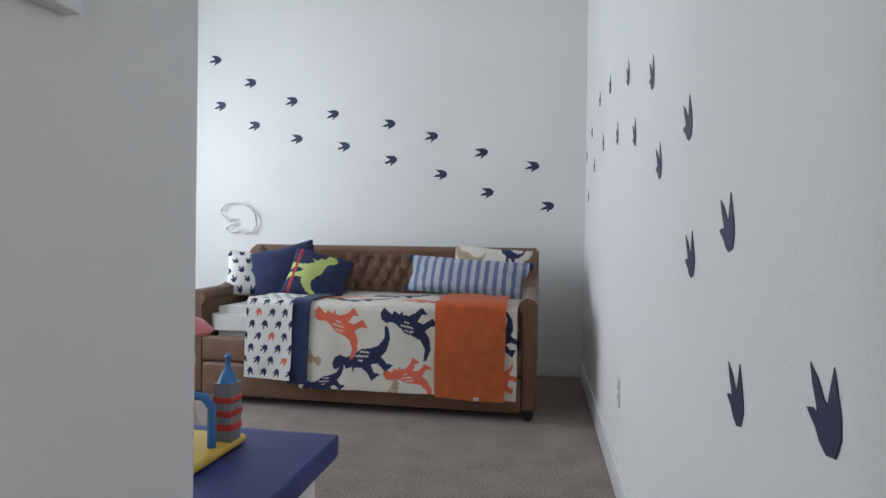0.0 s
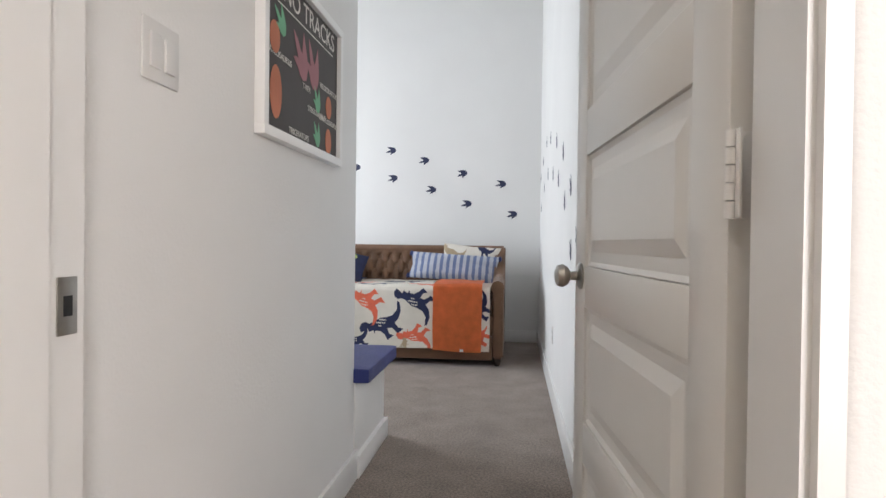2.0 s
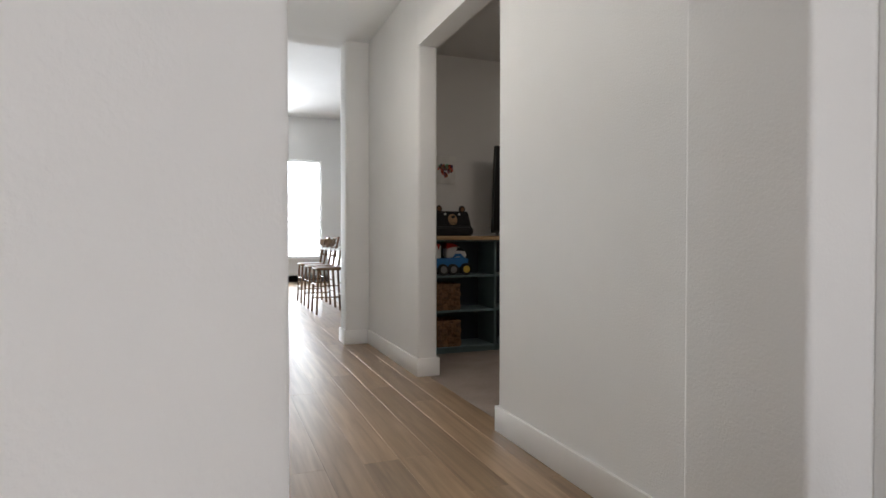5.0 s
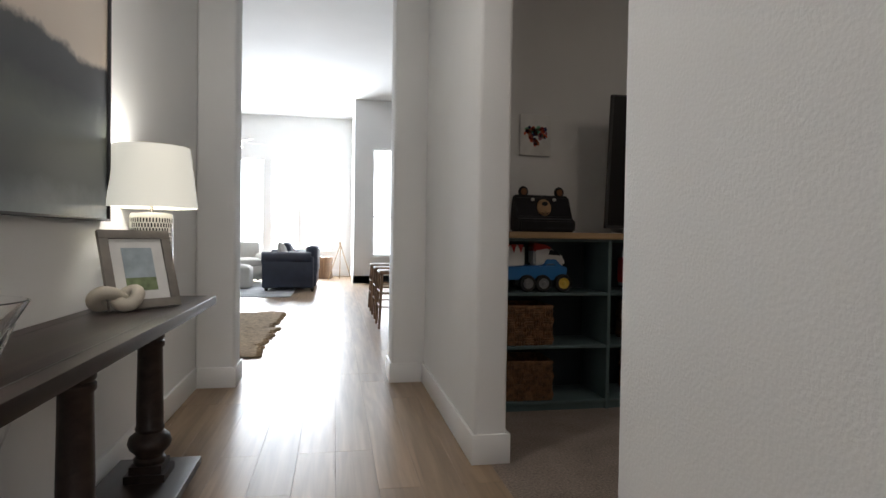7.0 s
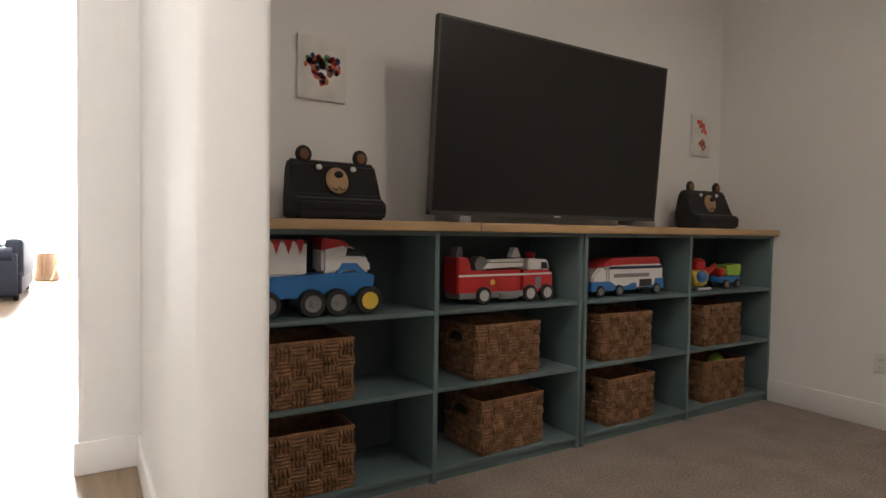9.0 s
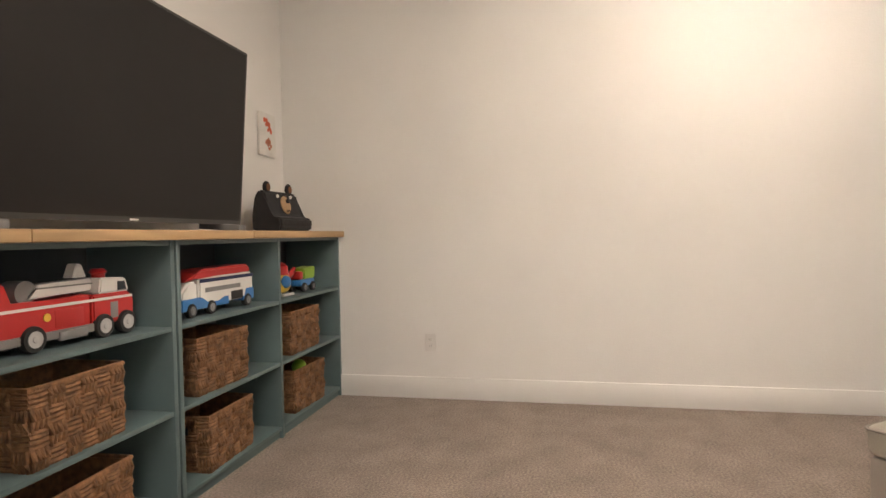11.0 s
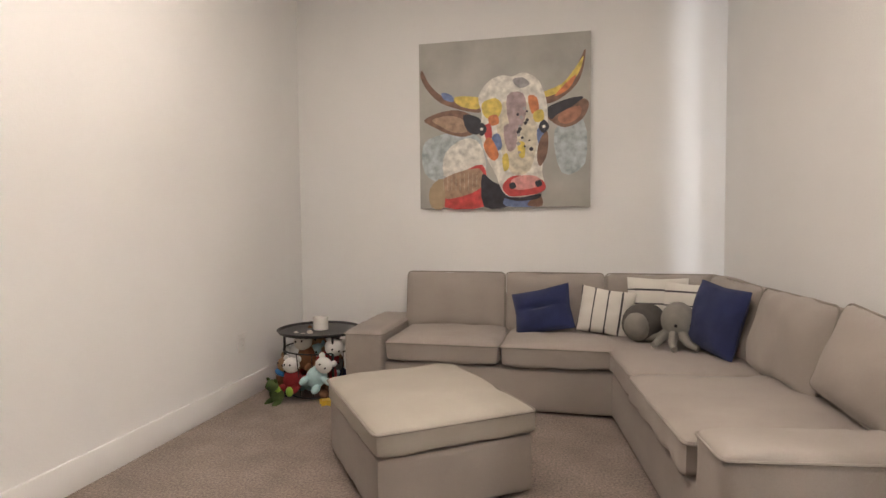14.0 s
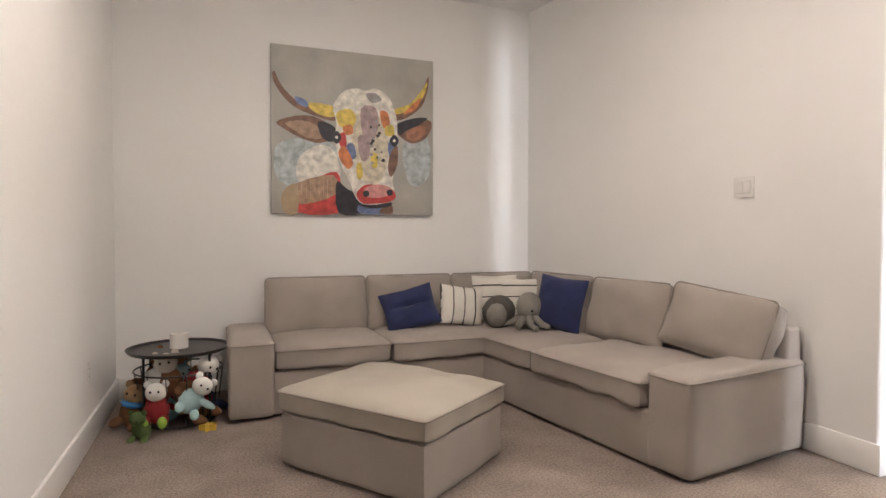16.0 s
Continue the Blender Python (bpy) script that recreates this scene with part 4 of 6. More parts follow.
def table_lamp(y):
    d = thing("table_lamp", "lit table lamp with dashed ceramic base and cream shade", "table lamp", pose(1.085, y, 0.762), "pair of table lamps")
    part("base", lathe([(0.078, 0), (0.084, 0.006), (0.084, 0.36), (0.078, 0.372), (0.02, 0.376)], 40), CERAMIC, d, "white ceramic cylinder")
    q = bmesh.new()
    rnd = random.Random(5)
    z = 0.02
    k = 0
    while z < 0.35:
        h = 0.0085 if z < 0.20 else 0.010 + 0.06 * (z - 0.2)
        n = 58 if z < 0.2 else 44
        for i in range(n):
            if rnd.random() < 0.93:
                a0 = 2 * math.pi * (i + 0.5 * (k % 2)) / n
                wd = 2 * math.pi / n * (0.36 if z < 0.2 else 0.27)
                vs = [q.verts.new((0.0848 * math.cos(a0 + s * wd), 0.0848 * math.sin(a0 + s * wd), zz + rnd.uniform(-0.001, 0.001))) for s, zz in ((-1, z), (1, z), (1, z + h), (-1, z + h))]
                q.faces.new(vs)
        z += h + 0.0035
        k += 1
    part("dash_glaze", q, INK, d, "rows of black brush dashes")
    part("stem", lathe([(0.008, 0.37), (0.008, 0.52)], 12), NICKEL, d)
    q = bmesh.new()
    r0, r1, z0, z1, n = 0.183, 0.150, 0.395, 0.652, 48
    rings = [[q.verts.new((r * math.cos(2 * math.pi * i / n), r * math.sin(2 * math.pi * i / n), z)) for i in range(n)] for r, z in ((r0, z0), (r1, z1), (r1 - 0.003, z1), (r0 - 0.003, z0))]
    for a, c in zip(rings, rings[1:] + rings[:1]):
        for i in range(n):
            q.faces.new((a[i], a[(i + 1) % n], c[(i + 1) % n], c[i]))
    part("shade", q, SHADE, d, "glowing cream fabric drum shade")
    part("bulb", ball(0, 0, 0.52, 0.03, 0.03, 0.045), glow("bulb_glow", (1.0, 0.93, 0.80), 25), d)
    li = bpy.data.lights.new("lamp_bulb", "POINT")
    li.energy, li.color, li.shadow_soft_size = 15, (1.0, 0.95, 0.86), 0.04
    lo = new("lamp_bulb", li)
    lo.location = (1.085, y, 0.762 + 0.60)
    return d


table_lamp(1.10)
table_lamp(2.81)

# crystal bowl
bw = thing("glass_bowl", "flared cut-crystal bowl on the console table", "bowl", pose(1.13, 1.42, 0.763))
q = lathe([(0.055, 0), (0.06, 0.006), (0.075, 0.04), (0.10, 0.10), (0.128, 0.148), (0.122, 0.15), (0.094, 0.102), (0.068, 0.044), (0.05, 0.014)], 48)
part("bowl_body", q, CRYSTAL, bw)
q = bmesh.new()
for i in range(24):
    for s in (1, -1):
        a = 2 * math.pi * i / 24
        tube([((r + 0.0015) * math.cos(a + s * t * 0.5), (r + 0.0015) * math.sin(a + s * t * 0.5), z) for t, r, z in ((0, 0.064, 0.012), (0.5, 0.082, 0.055), (1, 0.099, 0.098))], 0.0016, 5, bm=q)
part("cut_facets", q, CRYSTAL, bw)

# stone knot
kn = thing("knot_sculpture", "cream stone knot sculpture on the console table", "ornament", pose(1.075, 2.46, 0.812, 0, 0, 75))
pts = []
for i in range(72):
    a = 2 * math.pi * i / 72
    pts.append((0.042 * (math.sin(a) + 1.35 * math.sin(2 * a)), 0.030 * (math.cos(a) - 1.35 * math.cos(2 * a)), -0.024 * math.sin(3 * a)))
part("knot", tube(pts, 0.024, 14, True), STONE, kn)

pf = framed("photo_frame", "landscape print in a greige frame leaning on the console", pose(1.115, 2.55, 0.909, -20, 0, 44), 0.27, 0.31, 0.034, 0.02, PEWTER, MATB)
part("print_sky", box(-0.058, -0.0105, -0.04, 0.058, -0.0095, 0.085), SKYINK, pf)
part("print_field", box(-0.058, -0.0107, -0.085, 0.058, -0.0095, -0.034), GRASSINK, pf)
part("easel_back", box(-0.02, 0.0, -0.145, 0.02, 0.004, 0.03), BLACKP, pf)

# abstract canvas
ART = mat("abstract_paint", (0.2, 0.2, 0.2), 0.33, var=0.0)
t = ART.node_tree
n, l = t.nodes, t.links
co = n.new("ShaderNodeTexCoord")
sp = n.new("ShaderNodeSeparateXYZ")
l.new(co.outputs["Object"], sp.inputs[0])
nz_ = n.new("ShaderNodeTexNoise")
nz_.inputs["Scale"].default_value, nz_.inputs["Detail"].default_value, nz_.inputs["Roughness"].default_value = 3.2, 9, 0.65
l.new(co.outputs["Object"], nz_.inputs["Vector"])
ml = n.new("ShaderNodeMath")
ml.operation = "MULTIPLY_ADD"
ml.inputs[1].default_value = 0.16
l.new(nz_.outputs[0], ml.inputs[0]), l.new(sp.outputs["Z"], ml.inputs[2])
mr = n.new("ShaderNodeMapRange")
mr.inputs[1].default_value, mr.inputs[2].default_value = -0.52, 0.72
l.new(ml.outputs[0], mr.inputs[0])
cr = n.new("ShaderNodeValToRGB")
cr.color_ramp.elements[0].color, cr.color_ramp.elements[1].color = (0.24, 0.27, 0.28, 1), (0.66, 0.57, 0.47, 1)
for p, c in ((0.10, (0.07, 0.078, 0.085, 1)), (0.25, (0.11, 0.12, 0.095, 1)), (0.36, (0.03, 0.032, 0.036, 1)), (0.46, (0.035, 0.037, 0.04, 1)), (0.485, (0.50, 0.43, 0.36, 1))):
    e = cr.color_ramp.elements.new(p)
    e.color = c
l.new(mr.outputs[0], cr.inputs[0])
l.new(cr.outputs[0], n["Principled BSDF"].inputs["Base Color"])
ar = thing("abstract_painting", "large glossy abstract landscape painting in a thin frame", "painting", pose(0.929, 1.98, 1.70, 0, 0, 90))
part("canvas", box(-0.715, -0.022, -0.595, 0.715, -0.002, 0.595), ART, ar, smooth=False)
for x0, x1, z0, z1 in ((-0.725, 0.725, 0.595, 0.605), (-0.725, 0.725, -0.605, -0.595), (-0.725, -0.715, -0.595, 0.595), (0.715, 0.725, -0.595, 0.595)):
    part("frame_strip", box(x0, -0.034, z0, x1, 0, z1, 0.001), GOLDW if x1 < 0 else BLACKP, ar)
part("lamp_cord", tube([(-0.5, -0.006, -0.62), (-0.42, -0.008, -1.2), (-0.25, -0.008, -1.45), (-0.1, -0.008, -1.35), (0.05, -0.008, -1.2)], 0.003, 5), WHITEP, ar)


# wicker hamper
def hamper(x, y, r, h):
    d = thing("wicker_basket", "round brown wicker basket with two loop handles", "basket", pose(x, y, 0))
    q = bmesh.new()
    rows, n = 46, 60
    for k in range(rows):
        z = 0.02 + (h - 0.06) * k / (rows - 1)
        rr = r * (0.86 + 0.14 * z / h)
        ph = math.pi * (k % 2)
        tube([((rr + 0.007 * math.cos(13 * a + ph)) * math.cos(a), (rr + 0.007 * math.cos(13 * a + ph)) * math.sin(a), z + 0.002 * math.sin(5 * a + k)) for a in (2 * math.pi * i / n for i in range(n))], 0.0060, 6, True, q)
    part("weave", q, WICKER, d)
    for i in range(26):
        a = 2 * math.pi * i / 26
        part("stake", tube([(r * 0.86 * math.cos(a), r * 0.86 * math.sin(a), 0), (r * math.cos(a), r * math.sin(a), h)], 0.006, 6), WICKER, d)
    q = bmesh.new()
    for s in range(3):
        tube([((r + 0.009 * math.cos(14 * a + s * 2.1)) * math.cos(a), (r + 0.009 * math.cos(14 * a + s * 2.1)) * math.sin(a), h - 0.02 + 0.012 * math.sin(14 * a + s * 2.1)) for a in (2 * math.pi * i / 90 for i in range(90))], 0.009, 6, True, q)
    part("braided_rim", q, WICKER, d)
    for a0 in (2.55, -0.6):
        q = bmesh.new()
        for s in range(2):
            tube([(r * math.cos(a0 + 0.28 * math.cos(t)) + 0.006 * math.cos(9 * t + s * 3.1), r * math.sin(a0 + 0.28 * math.cos(t)), h - 0.03 + 0.11 * math.sin(t) + 0.006 * math.sin(9 * t + s * 3.1)) for t in (math.pi * i / 30 for i in range(31))], 0.009, 6, False, q)
        part("handle", q, WICKER, d, "wrapped wicker loop")
    part("bottom", lathe([(r * 0.85, 0.005), (r * 0.85, 0.015)], 30), WICKER, d)


hamper(2.05, -1.04, 0.193, 0.60)


# ---- playroom ----
def bookcase(x0):
    d = thing("bookcase", "teal painted bookcase with two bays and three shelf rows", "bookcase", pose(x0, 3.49, 0), "teal bookcases under one top")
    W, D, Z, t = 1.655, 0.385, 1.055, 0.022
    part("side", box(0, 0, 0, t, D, Z, 0.0015), TEAL, d)
    part("side", box(W - t, 0, 0, W, D, Z, 0.0015), TEAL, d)
    part("divider", box(W / 2 - t / 2, 0.001, 0, W / 2 + t / 2, D, Z - 0.002, 0.0015), TEAL, d)
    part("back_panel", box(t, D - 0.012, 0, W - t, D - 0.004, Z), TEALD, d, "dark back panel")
    for a, b_ in ((t, W / 2 - t / 2), (W / 2 + t / 2, W - t)):
        part("top_rail", box(a, 0.004, Z - 0.018, b_, D - 0.013, Z - 0.001), TEAL, d)
        for z in (0.06, 0.40, 0.725):
            part("shelf", box(a, 0.003, z - 0.018, b_, D - 0.013, z, 0.0015), TEAL, d)
        part("kick_board", box(a, 0.02, 0, b_, 0.035, 0.042), TEAL, d)
    return d


bookcase(2.705)
bookcase(4.372)
ct = thing("worktop", "continuous knotty pine top on the bookcases", "worktop", pose(0, 0, 0))
for i, (a, b_) in enumerate(((2.66, 3.72), (3.722, 4.88), (4.882, 6.028))):
    part("board", box(a, 3.45, 1.056, b_, 3.875, 1.094, 0.004), PINE, ct)


BSK = {}


def woven_basket(x, y, z, w, d_, h, rz=0.0):
    """Rectangular basket of flat woven bundles."""
    key = (w, d_, h)
    if key not in BSK:
        t = thing("storage_basket", "rectangular woven water hyacinth basket on a shelf", "basket", pose(x, y, z, 0, 0, rz), "woven shelf baskets")
        rnd = random.Random(3)
        for nm, ln, rot, off in (("front_weave", w, 0, d_ / 2), ("back_weave", w, 180, d_ / 2), ("side_weave", d_, 90, w / 2), ("side_weave", d_, -90, w / 2)):
            q = bmesh.new()
            cols, rows = max(3, round(ln / 0.062)), 4
            cw, ch = ln / cols, h / rows
            join(q, box(-ln / 2 + 0.004, 0.004, 0, ln / 2 - 0.004, 0.010, h - 0.004))
            for i in range(cols):
                for j in range(rows):
                    ver = (i + j) % 2 == 0
                    k = 4
                    for s in range(k):
                        o = 0.004 if ver else 0.0
                        if ver:
                            xx = -ln / 2 + (i + (s + 0.5) / k) * cw
                            p = [(xx + rnd.uniform(-0.002, 0.002), 0.002, max(0, j * ch - 0.008)), (xx, -o - 0.004, (j + 0.5) * ch), (xx + rnd.uniform(-0.002, 0.002), 0.002, min(h, (j + 1) * ch + 0.008))]
                            tube(p, cw / k * 0.56, 6, bm=q)
                        else:
                            zz = (j + (s + 0.5) / k) * ch
                            x0, x1 = max(-ln / 2, -ln / 2 + i * cw - 0.006), min(ln / 2, -ln / 2 + (i + 1) * cw + 0.006)
                            p = [(x0, 0.003, zz + rnd.uniform(-0.002, 0.002)), ((x0 + x1) / 2, -0.003, zz), (x1, 0.003, zz + rnd.uniform(-0.002, 0.002))]
                            tube(p, ch / k * 0.5, 6, bm=q)
            q.transform(Matrix.Rotation(radians(rot), 4, "Z") @ Matrix.Translation((0, -off, 0)))
            part(nm, q, SEAGRASS, t)
        q = tube([(sx * w / 2, sy * d_ / 2, h) for sx, sy in ((-1, -1), (-0.3, -1), (0.3, -1), (1, -1), (1, 0), (1, 1), (0, 1), (-1, 1), (-1, 0))], 0.009, 8, True)
        part("rim", q, SEAGRASS, t)
        part("bottom", box(-w / 2, -d_ / 2, 0, w / 2, d_ / 2, 0.012), SEAGRASS, t)
        part("grip_hole", box(-w / 2 - 0.009, -0.045, h - 0.075, -w / 2 - 0.005, 0.045, h - 0.035), BLACKP, t)
        BSK[key] = t
        return t
    return copy_thing(BSK[key], pose(x, y, z, 0, 0, rz))


for x, z, a in ((2.99, 0.40, 2), (3.00, 0.06, -2), (3.93, 0.40, 1), (3.96, 0.06, 3), (4.72, 0.40, -2), (4.76, 0.06, 2), (5.55, 0.40, 0), (5.60, 0.06, -3)):
    woven_basket(x, 3.66, z + 0.001, 0.365, 0.28, 0.235, a)
tb = thing("toy_ball", "bright green toy ball in a basket", "toy", pose(5.66, 3.62, 0.27))
part("ball_body", ball(0, 0, 0, 0.045, 0.045, 0.045), GREENP, tb)


def wheel(parent, x, y, z, r, w, hub=GREYP):
    m = Matrix.Translation((x, y, z)) @ Matrix.Rotation(math.pi / 2, 4, "X")
    ty_ = part("tyre", lathe([(r * 0.62, -w / 2), (r * 0.93, -w / 2), (r, -w * 0.3), (r, w * 0.3), (r * 0.93, w / 2), (r * 0.62, w / 2)], 22, m), RUBBER, parent)
    part("rim", lathe([(r * 0.63, w * 0.2), (r * 0.62, w * 0.58), (r * 0.52, w * 0.53), (r * 0.26, w * 0.53), (r * 0.22, w * 0.62), (r * 0.05, w * 0.64)], 14, m), hub, ty_)


def side_profile(poly, y0, y1, bev=0.006):
    b = prism(poly, y0, y1)
    b.transform(Matrix.Rotation(math.pi / 2, 4, "X"))
    b.transform(Matrix.Scale(-1, 4, (0, 1, 0)))
    bmesh.ops.bevel(b, geom=b.edges[:], offset=bev, segments=2, affect="EDGES")
    return b


def toy_truck():
    d = thing("toy_truck", "large blue and white toy truck with red cab and six wheels", "toy vehicle", pose(3.02, 3.64, 0.726))
    part("chassis", side_profile([(-0.22, 0.07), (0.20, 0.07), (0.26, 0.10), (0.27, 0.15), (0.20, 0.165), (-0.22, 0.15)], -0.07, 0.07), BLUEP, d)
    part("cargo_box", side_profile([(-0.22, 0.152), (-0.01, 0.152), (-0.01, 0.285), (-0.20, 0.285)], -0.065, 0.065, 0.01), WHITEP, d)
    for i in range(4):
        part("red_tooth", side_profile([(-0.19 + i * 0.045, 0.29), (-0.155 + i * 0.045, 0.29), (-0.172 + i * 0.045, 0.235)], -0.067, 0.067, 0.001), RED, d)
    part("cab", side_profile([(0.05, 0.16), (0.255, 0.16), (0.25, 0.21), (0.19, 0.255), (0.12, 0.285), (0.05, 0.29)], -0.062, 0.062, 0.012), WHITEP, d)
    part("cab_roof", side_profile([(0.05, 0.245), (0.17, 0.268), (0.12, 0.292), (0.05, 0.30)], -0.064, 0.064, 0.006), RED, d)
    part("windscreen", side_profile([(0.14, 0.225), (0.225, 0.222), (0.20, 0.25), (0.15, 0.262)], -0.0645, 0.0645, 0.003), SMOKE, d)
    part("wheel_arch", side_profile([(0.10, 0.15), (0.13, 0.20), (0.19, 0.20), (0.23, 0.16), (0.20, 0.15), (0.18, 0.175), (0.14, 0.175)], -0.068, 0.068, 0.002), BLUEP, d)
    for x in (-0.17, 0.0, 0.10):
        for s in (1, -1):
            wheel(d, x, -0.085 * s, 0.052, 0.052, 0.045)
    for x in (0.225, -0.23):
        wheel(d, x, -0.10, 0.055, 0.055, 0.04, YELLOWP)


toy_truck()


def fire_engine():
    d = thing("toy_fire_engine", "red toy fire engine with white ladder and cab roof", "toy vehicle", pose(3.97, 3.64, 0.726))
    part("rear_body", side_profile([(-0.28, 0.05), (0.08, 0.05), (0.08, 0.155), (-0.21, 0.15), (-0.22, 0.215), (-0.28, 0.215)], -0.06, 0.06), RED, d)
    part("skirt", side_profile([(-0.27, 0.028), (0.10, 0.028), (0.10, 0.055), (-0.27, 0.055)], -0.062, 0.062, 0.003), GREYP, d)
    part("cab", side_profile([(0.09, 0.045), (0.275, 0.045), (0.28, 0.12), (0.255, 0.15), (0.09, 0.15)], -0.06, 0.06), RED, d)
    part("cab_top", side_profile([(0.12, 0.15), (0.262, 0.15), (0.245, 0.20), (0.13, 0.205)], -0.058, 0.058, 0.006), WHITEP, d)
    part("cab_window", side_profile([(0.20, 0.155), (0.247, 0.155), (0.237, 0.19), (0.20, 0.19)], -0.0595, 0.0595, 0.002), SMOKE, d)
    part("white_band", box(-0.275, -0.0615, 0.128, 0.27, -0.0600, 0.137), WHITEP, d)
    part("ladder", side_profile([(-0.13, 0.158), (0.115, 0.166), (0.115, 0.204), (-0.09, 0.200)], -0.034, 0.034, 0.004), WHITEP, d)
    part("ladder_rail", box(-0.10, -0.036, 0.186, 0.115, -0.034, 0.191), GREYP, d)
    part("grille", box(0.165, -0.0612, 0.062, 0.20, -0.0598, 0.118, 0.002), GREYP, d)
    part("panel_door", box(-0.06, -0.0612, 0.062, 0.05, -0.0598, 0.118, 0.002), RED, d)
    part("lower_step", box(-0.05, -0.068, 0.02, 0.06, -0.055, 0.05, 0.004), GREYP, d)
    part("ladder_head", side_profile([(0.05, 0.21), (0.11, 0.21), (0.09, 0.255), (0.07, 0.258)], -0.02, 0.02, 0.003), WHITEP, d)
    part("reel", lathe([(0.036, -0.03), (0.036, 0.03)], 20, Matrix.Translation((-0.13, 0, 0.18)) @ Matrix.Rotation(math.pi / 2, 4, "X")), GREYP, d)
    part("siren", lathe([(0.022, 0.20), (0.022, 0.215), (0.03, 0.222), (0.02, 0.235)], 14, Matrix.Translation((0.18, 0, 0))), RED, d)
    part("water_cannon", side_profile([(-0.27, 0.21), (-0.23, 0.21), (-0.235, 0.26), (-0.26, 0.262)], -0.03, 0.03, 0.004), GREYP, d)
    part("badge", lathe([(0.013, 0), (0.013, 0.003)], 14, Matrix.Translation((-0.09, -0.061, 0.10)) @ Matrix.Rotation(math.pi / 2, 4, "X")), YELLOWP, d)
    for x in (-0.14, 0.13, 0.235):
        for s in (1, -1):
            wheel(d, x, -0.056 * s, 0.041, 0.041, 0.03, SILVERP)


fire_engine()


def toy_bus():
    d = thing("toy_bus", "white, blue and red toy bus on a shelf", "toy vehicle", pose(4.78, 3.63, 0.726))
    part("body", side_profile([(-0.16, 0.04), (0.28, 0.04), (0.28, 0.165), (-0.16, 0.165)], -0.065, 0.065, 0.01), WHITEP, d)
    part("cab", side_profile([(-0.28, 0.04), (-0.165, 0.04), (-0.165, 0.15), (-0.22, 0.15), (-0.27, 0.11)], -0.06, 0.06, 0.01), WHITEP, d)
    part("roof", side_profile([(-0.25, 0.15), (-0.17, 0.16), (0.275, 0.167), (0.25, 0.205), (-0.12, 0.20), (-0.16, 0.185)], -0.058, 0.058, 0.008), RED, d)
    part("stripe", box(-0.158, -0.0662, 0.142, 0.278, -0.0648, 0.158), PNAVY, d)
    part("window_band", box(-0.12, -0.0662, 0.098, 0.16, -0.0648, 0.118), GREYP, d)
    part("hatch", box(0.08, -0.0662, 0.045, 0.18, -0.0648, 0.085), BLACKP, d)
    part("blue_skirt", side_profile([(-0.28, 0.03), (0.06, 0.03), (0.06, 0.07), (0.02, 0.07), (-0.02, 0.05), (-0.10, 0.05), (-0.14, 0.08), (-0.28, 0.08)], -0.0665, 0.0665, 0.003), BLUEP, d)
    part("blue_tail", side_profile([(0.18, 0.03), (0.282, 0.03), (0.282, 0.09), (0.21, 0.09)], -0.0665, 0.0665, 0.003), BLUEP, d)
    for x in (-0.22, -0.08, 0.22):
        for s in (1, -1):
            wheel(d, x, -0.06 * s, 0.03, 0.03, 0.025)


toy_bus()
hc = thing("toy_helicopter", "small red and yellow toy helicopter with round window", "toy vehicle", pose(5.42, 3.60, 0.727))
part("cabin", ball(0, 0, 0.075, 0.07, 0.055, 0.06), YELLOWP, hc)
part("window", ball(-0.012, -0.03, 0.08, 0.045, 0.035, 0.038), BLUEP, hc)
part("rotor_mast", lathe([(0.045, 0.12), (0.04, 0.17), (0.015, 0.19)], 12), RED, hc)
part("tail", tube([(0.05, 0, 0.10), (0.13, 0, 0.12), (0.17, 0, 0.15)], [0.03, 0.018, 0.01], 8), RED, hc)
part("skid", tube([(-0.06, -0.04, 0.008), (0.07, -0.04, 0.008)], 0.008, 6), WHITEP, hc)
part("skid", tube([(-0.06, 0.04, 0.008), (0.07, 0.04, 0.008)], 0.008, 6), WHITEP, hc)
tt = thing("toy_tipper", "small lime green and blue toy tipper truck", "toy vehicle", pose(5.72, 3.62, 0.727))
part("body", box(-0.10, -0.045, 0.035, 0.10, 0.045, 0.075, 0.008), BLUEP, tt)
part("tipper", side_profile([(-0.04, 0.076), (0.10, 0.076), (0.11, 0.15), (-0.05, 0.14)], -0.045, 0.045, 0.006), GREENP, tt)
part("cab", box(-0.10, -0.04, 0.075, -0.05, 0.04, 0.125, 0.008), RED, tt)
for x in (-0.06, 0.06):
    for s in (1, -1):
        wheel(tt, x, -0.045 * s, 0.028, 0.028, 0.024)


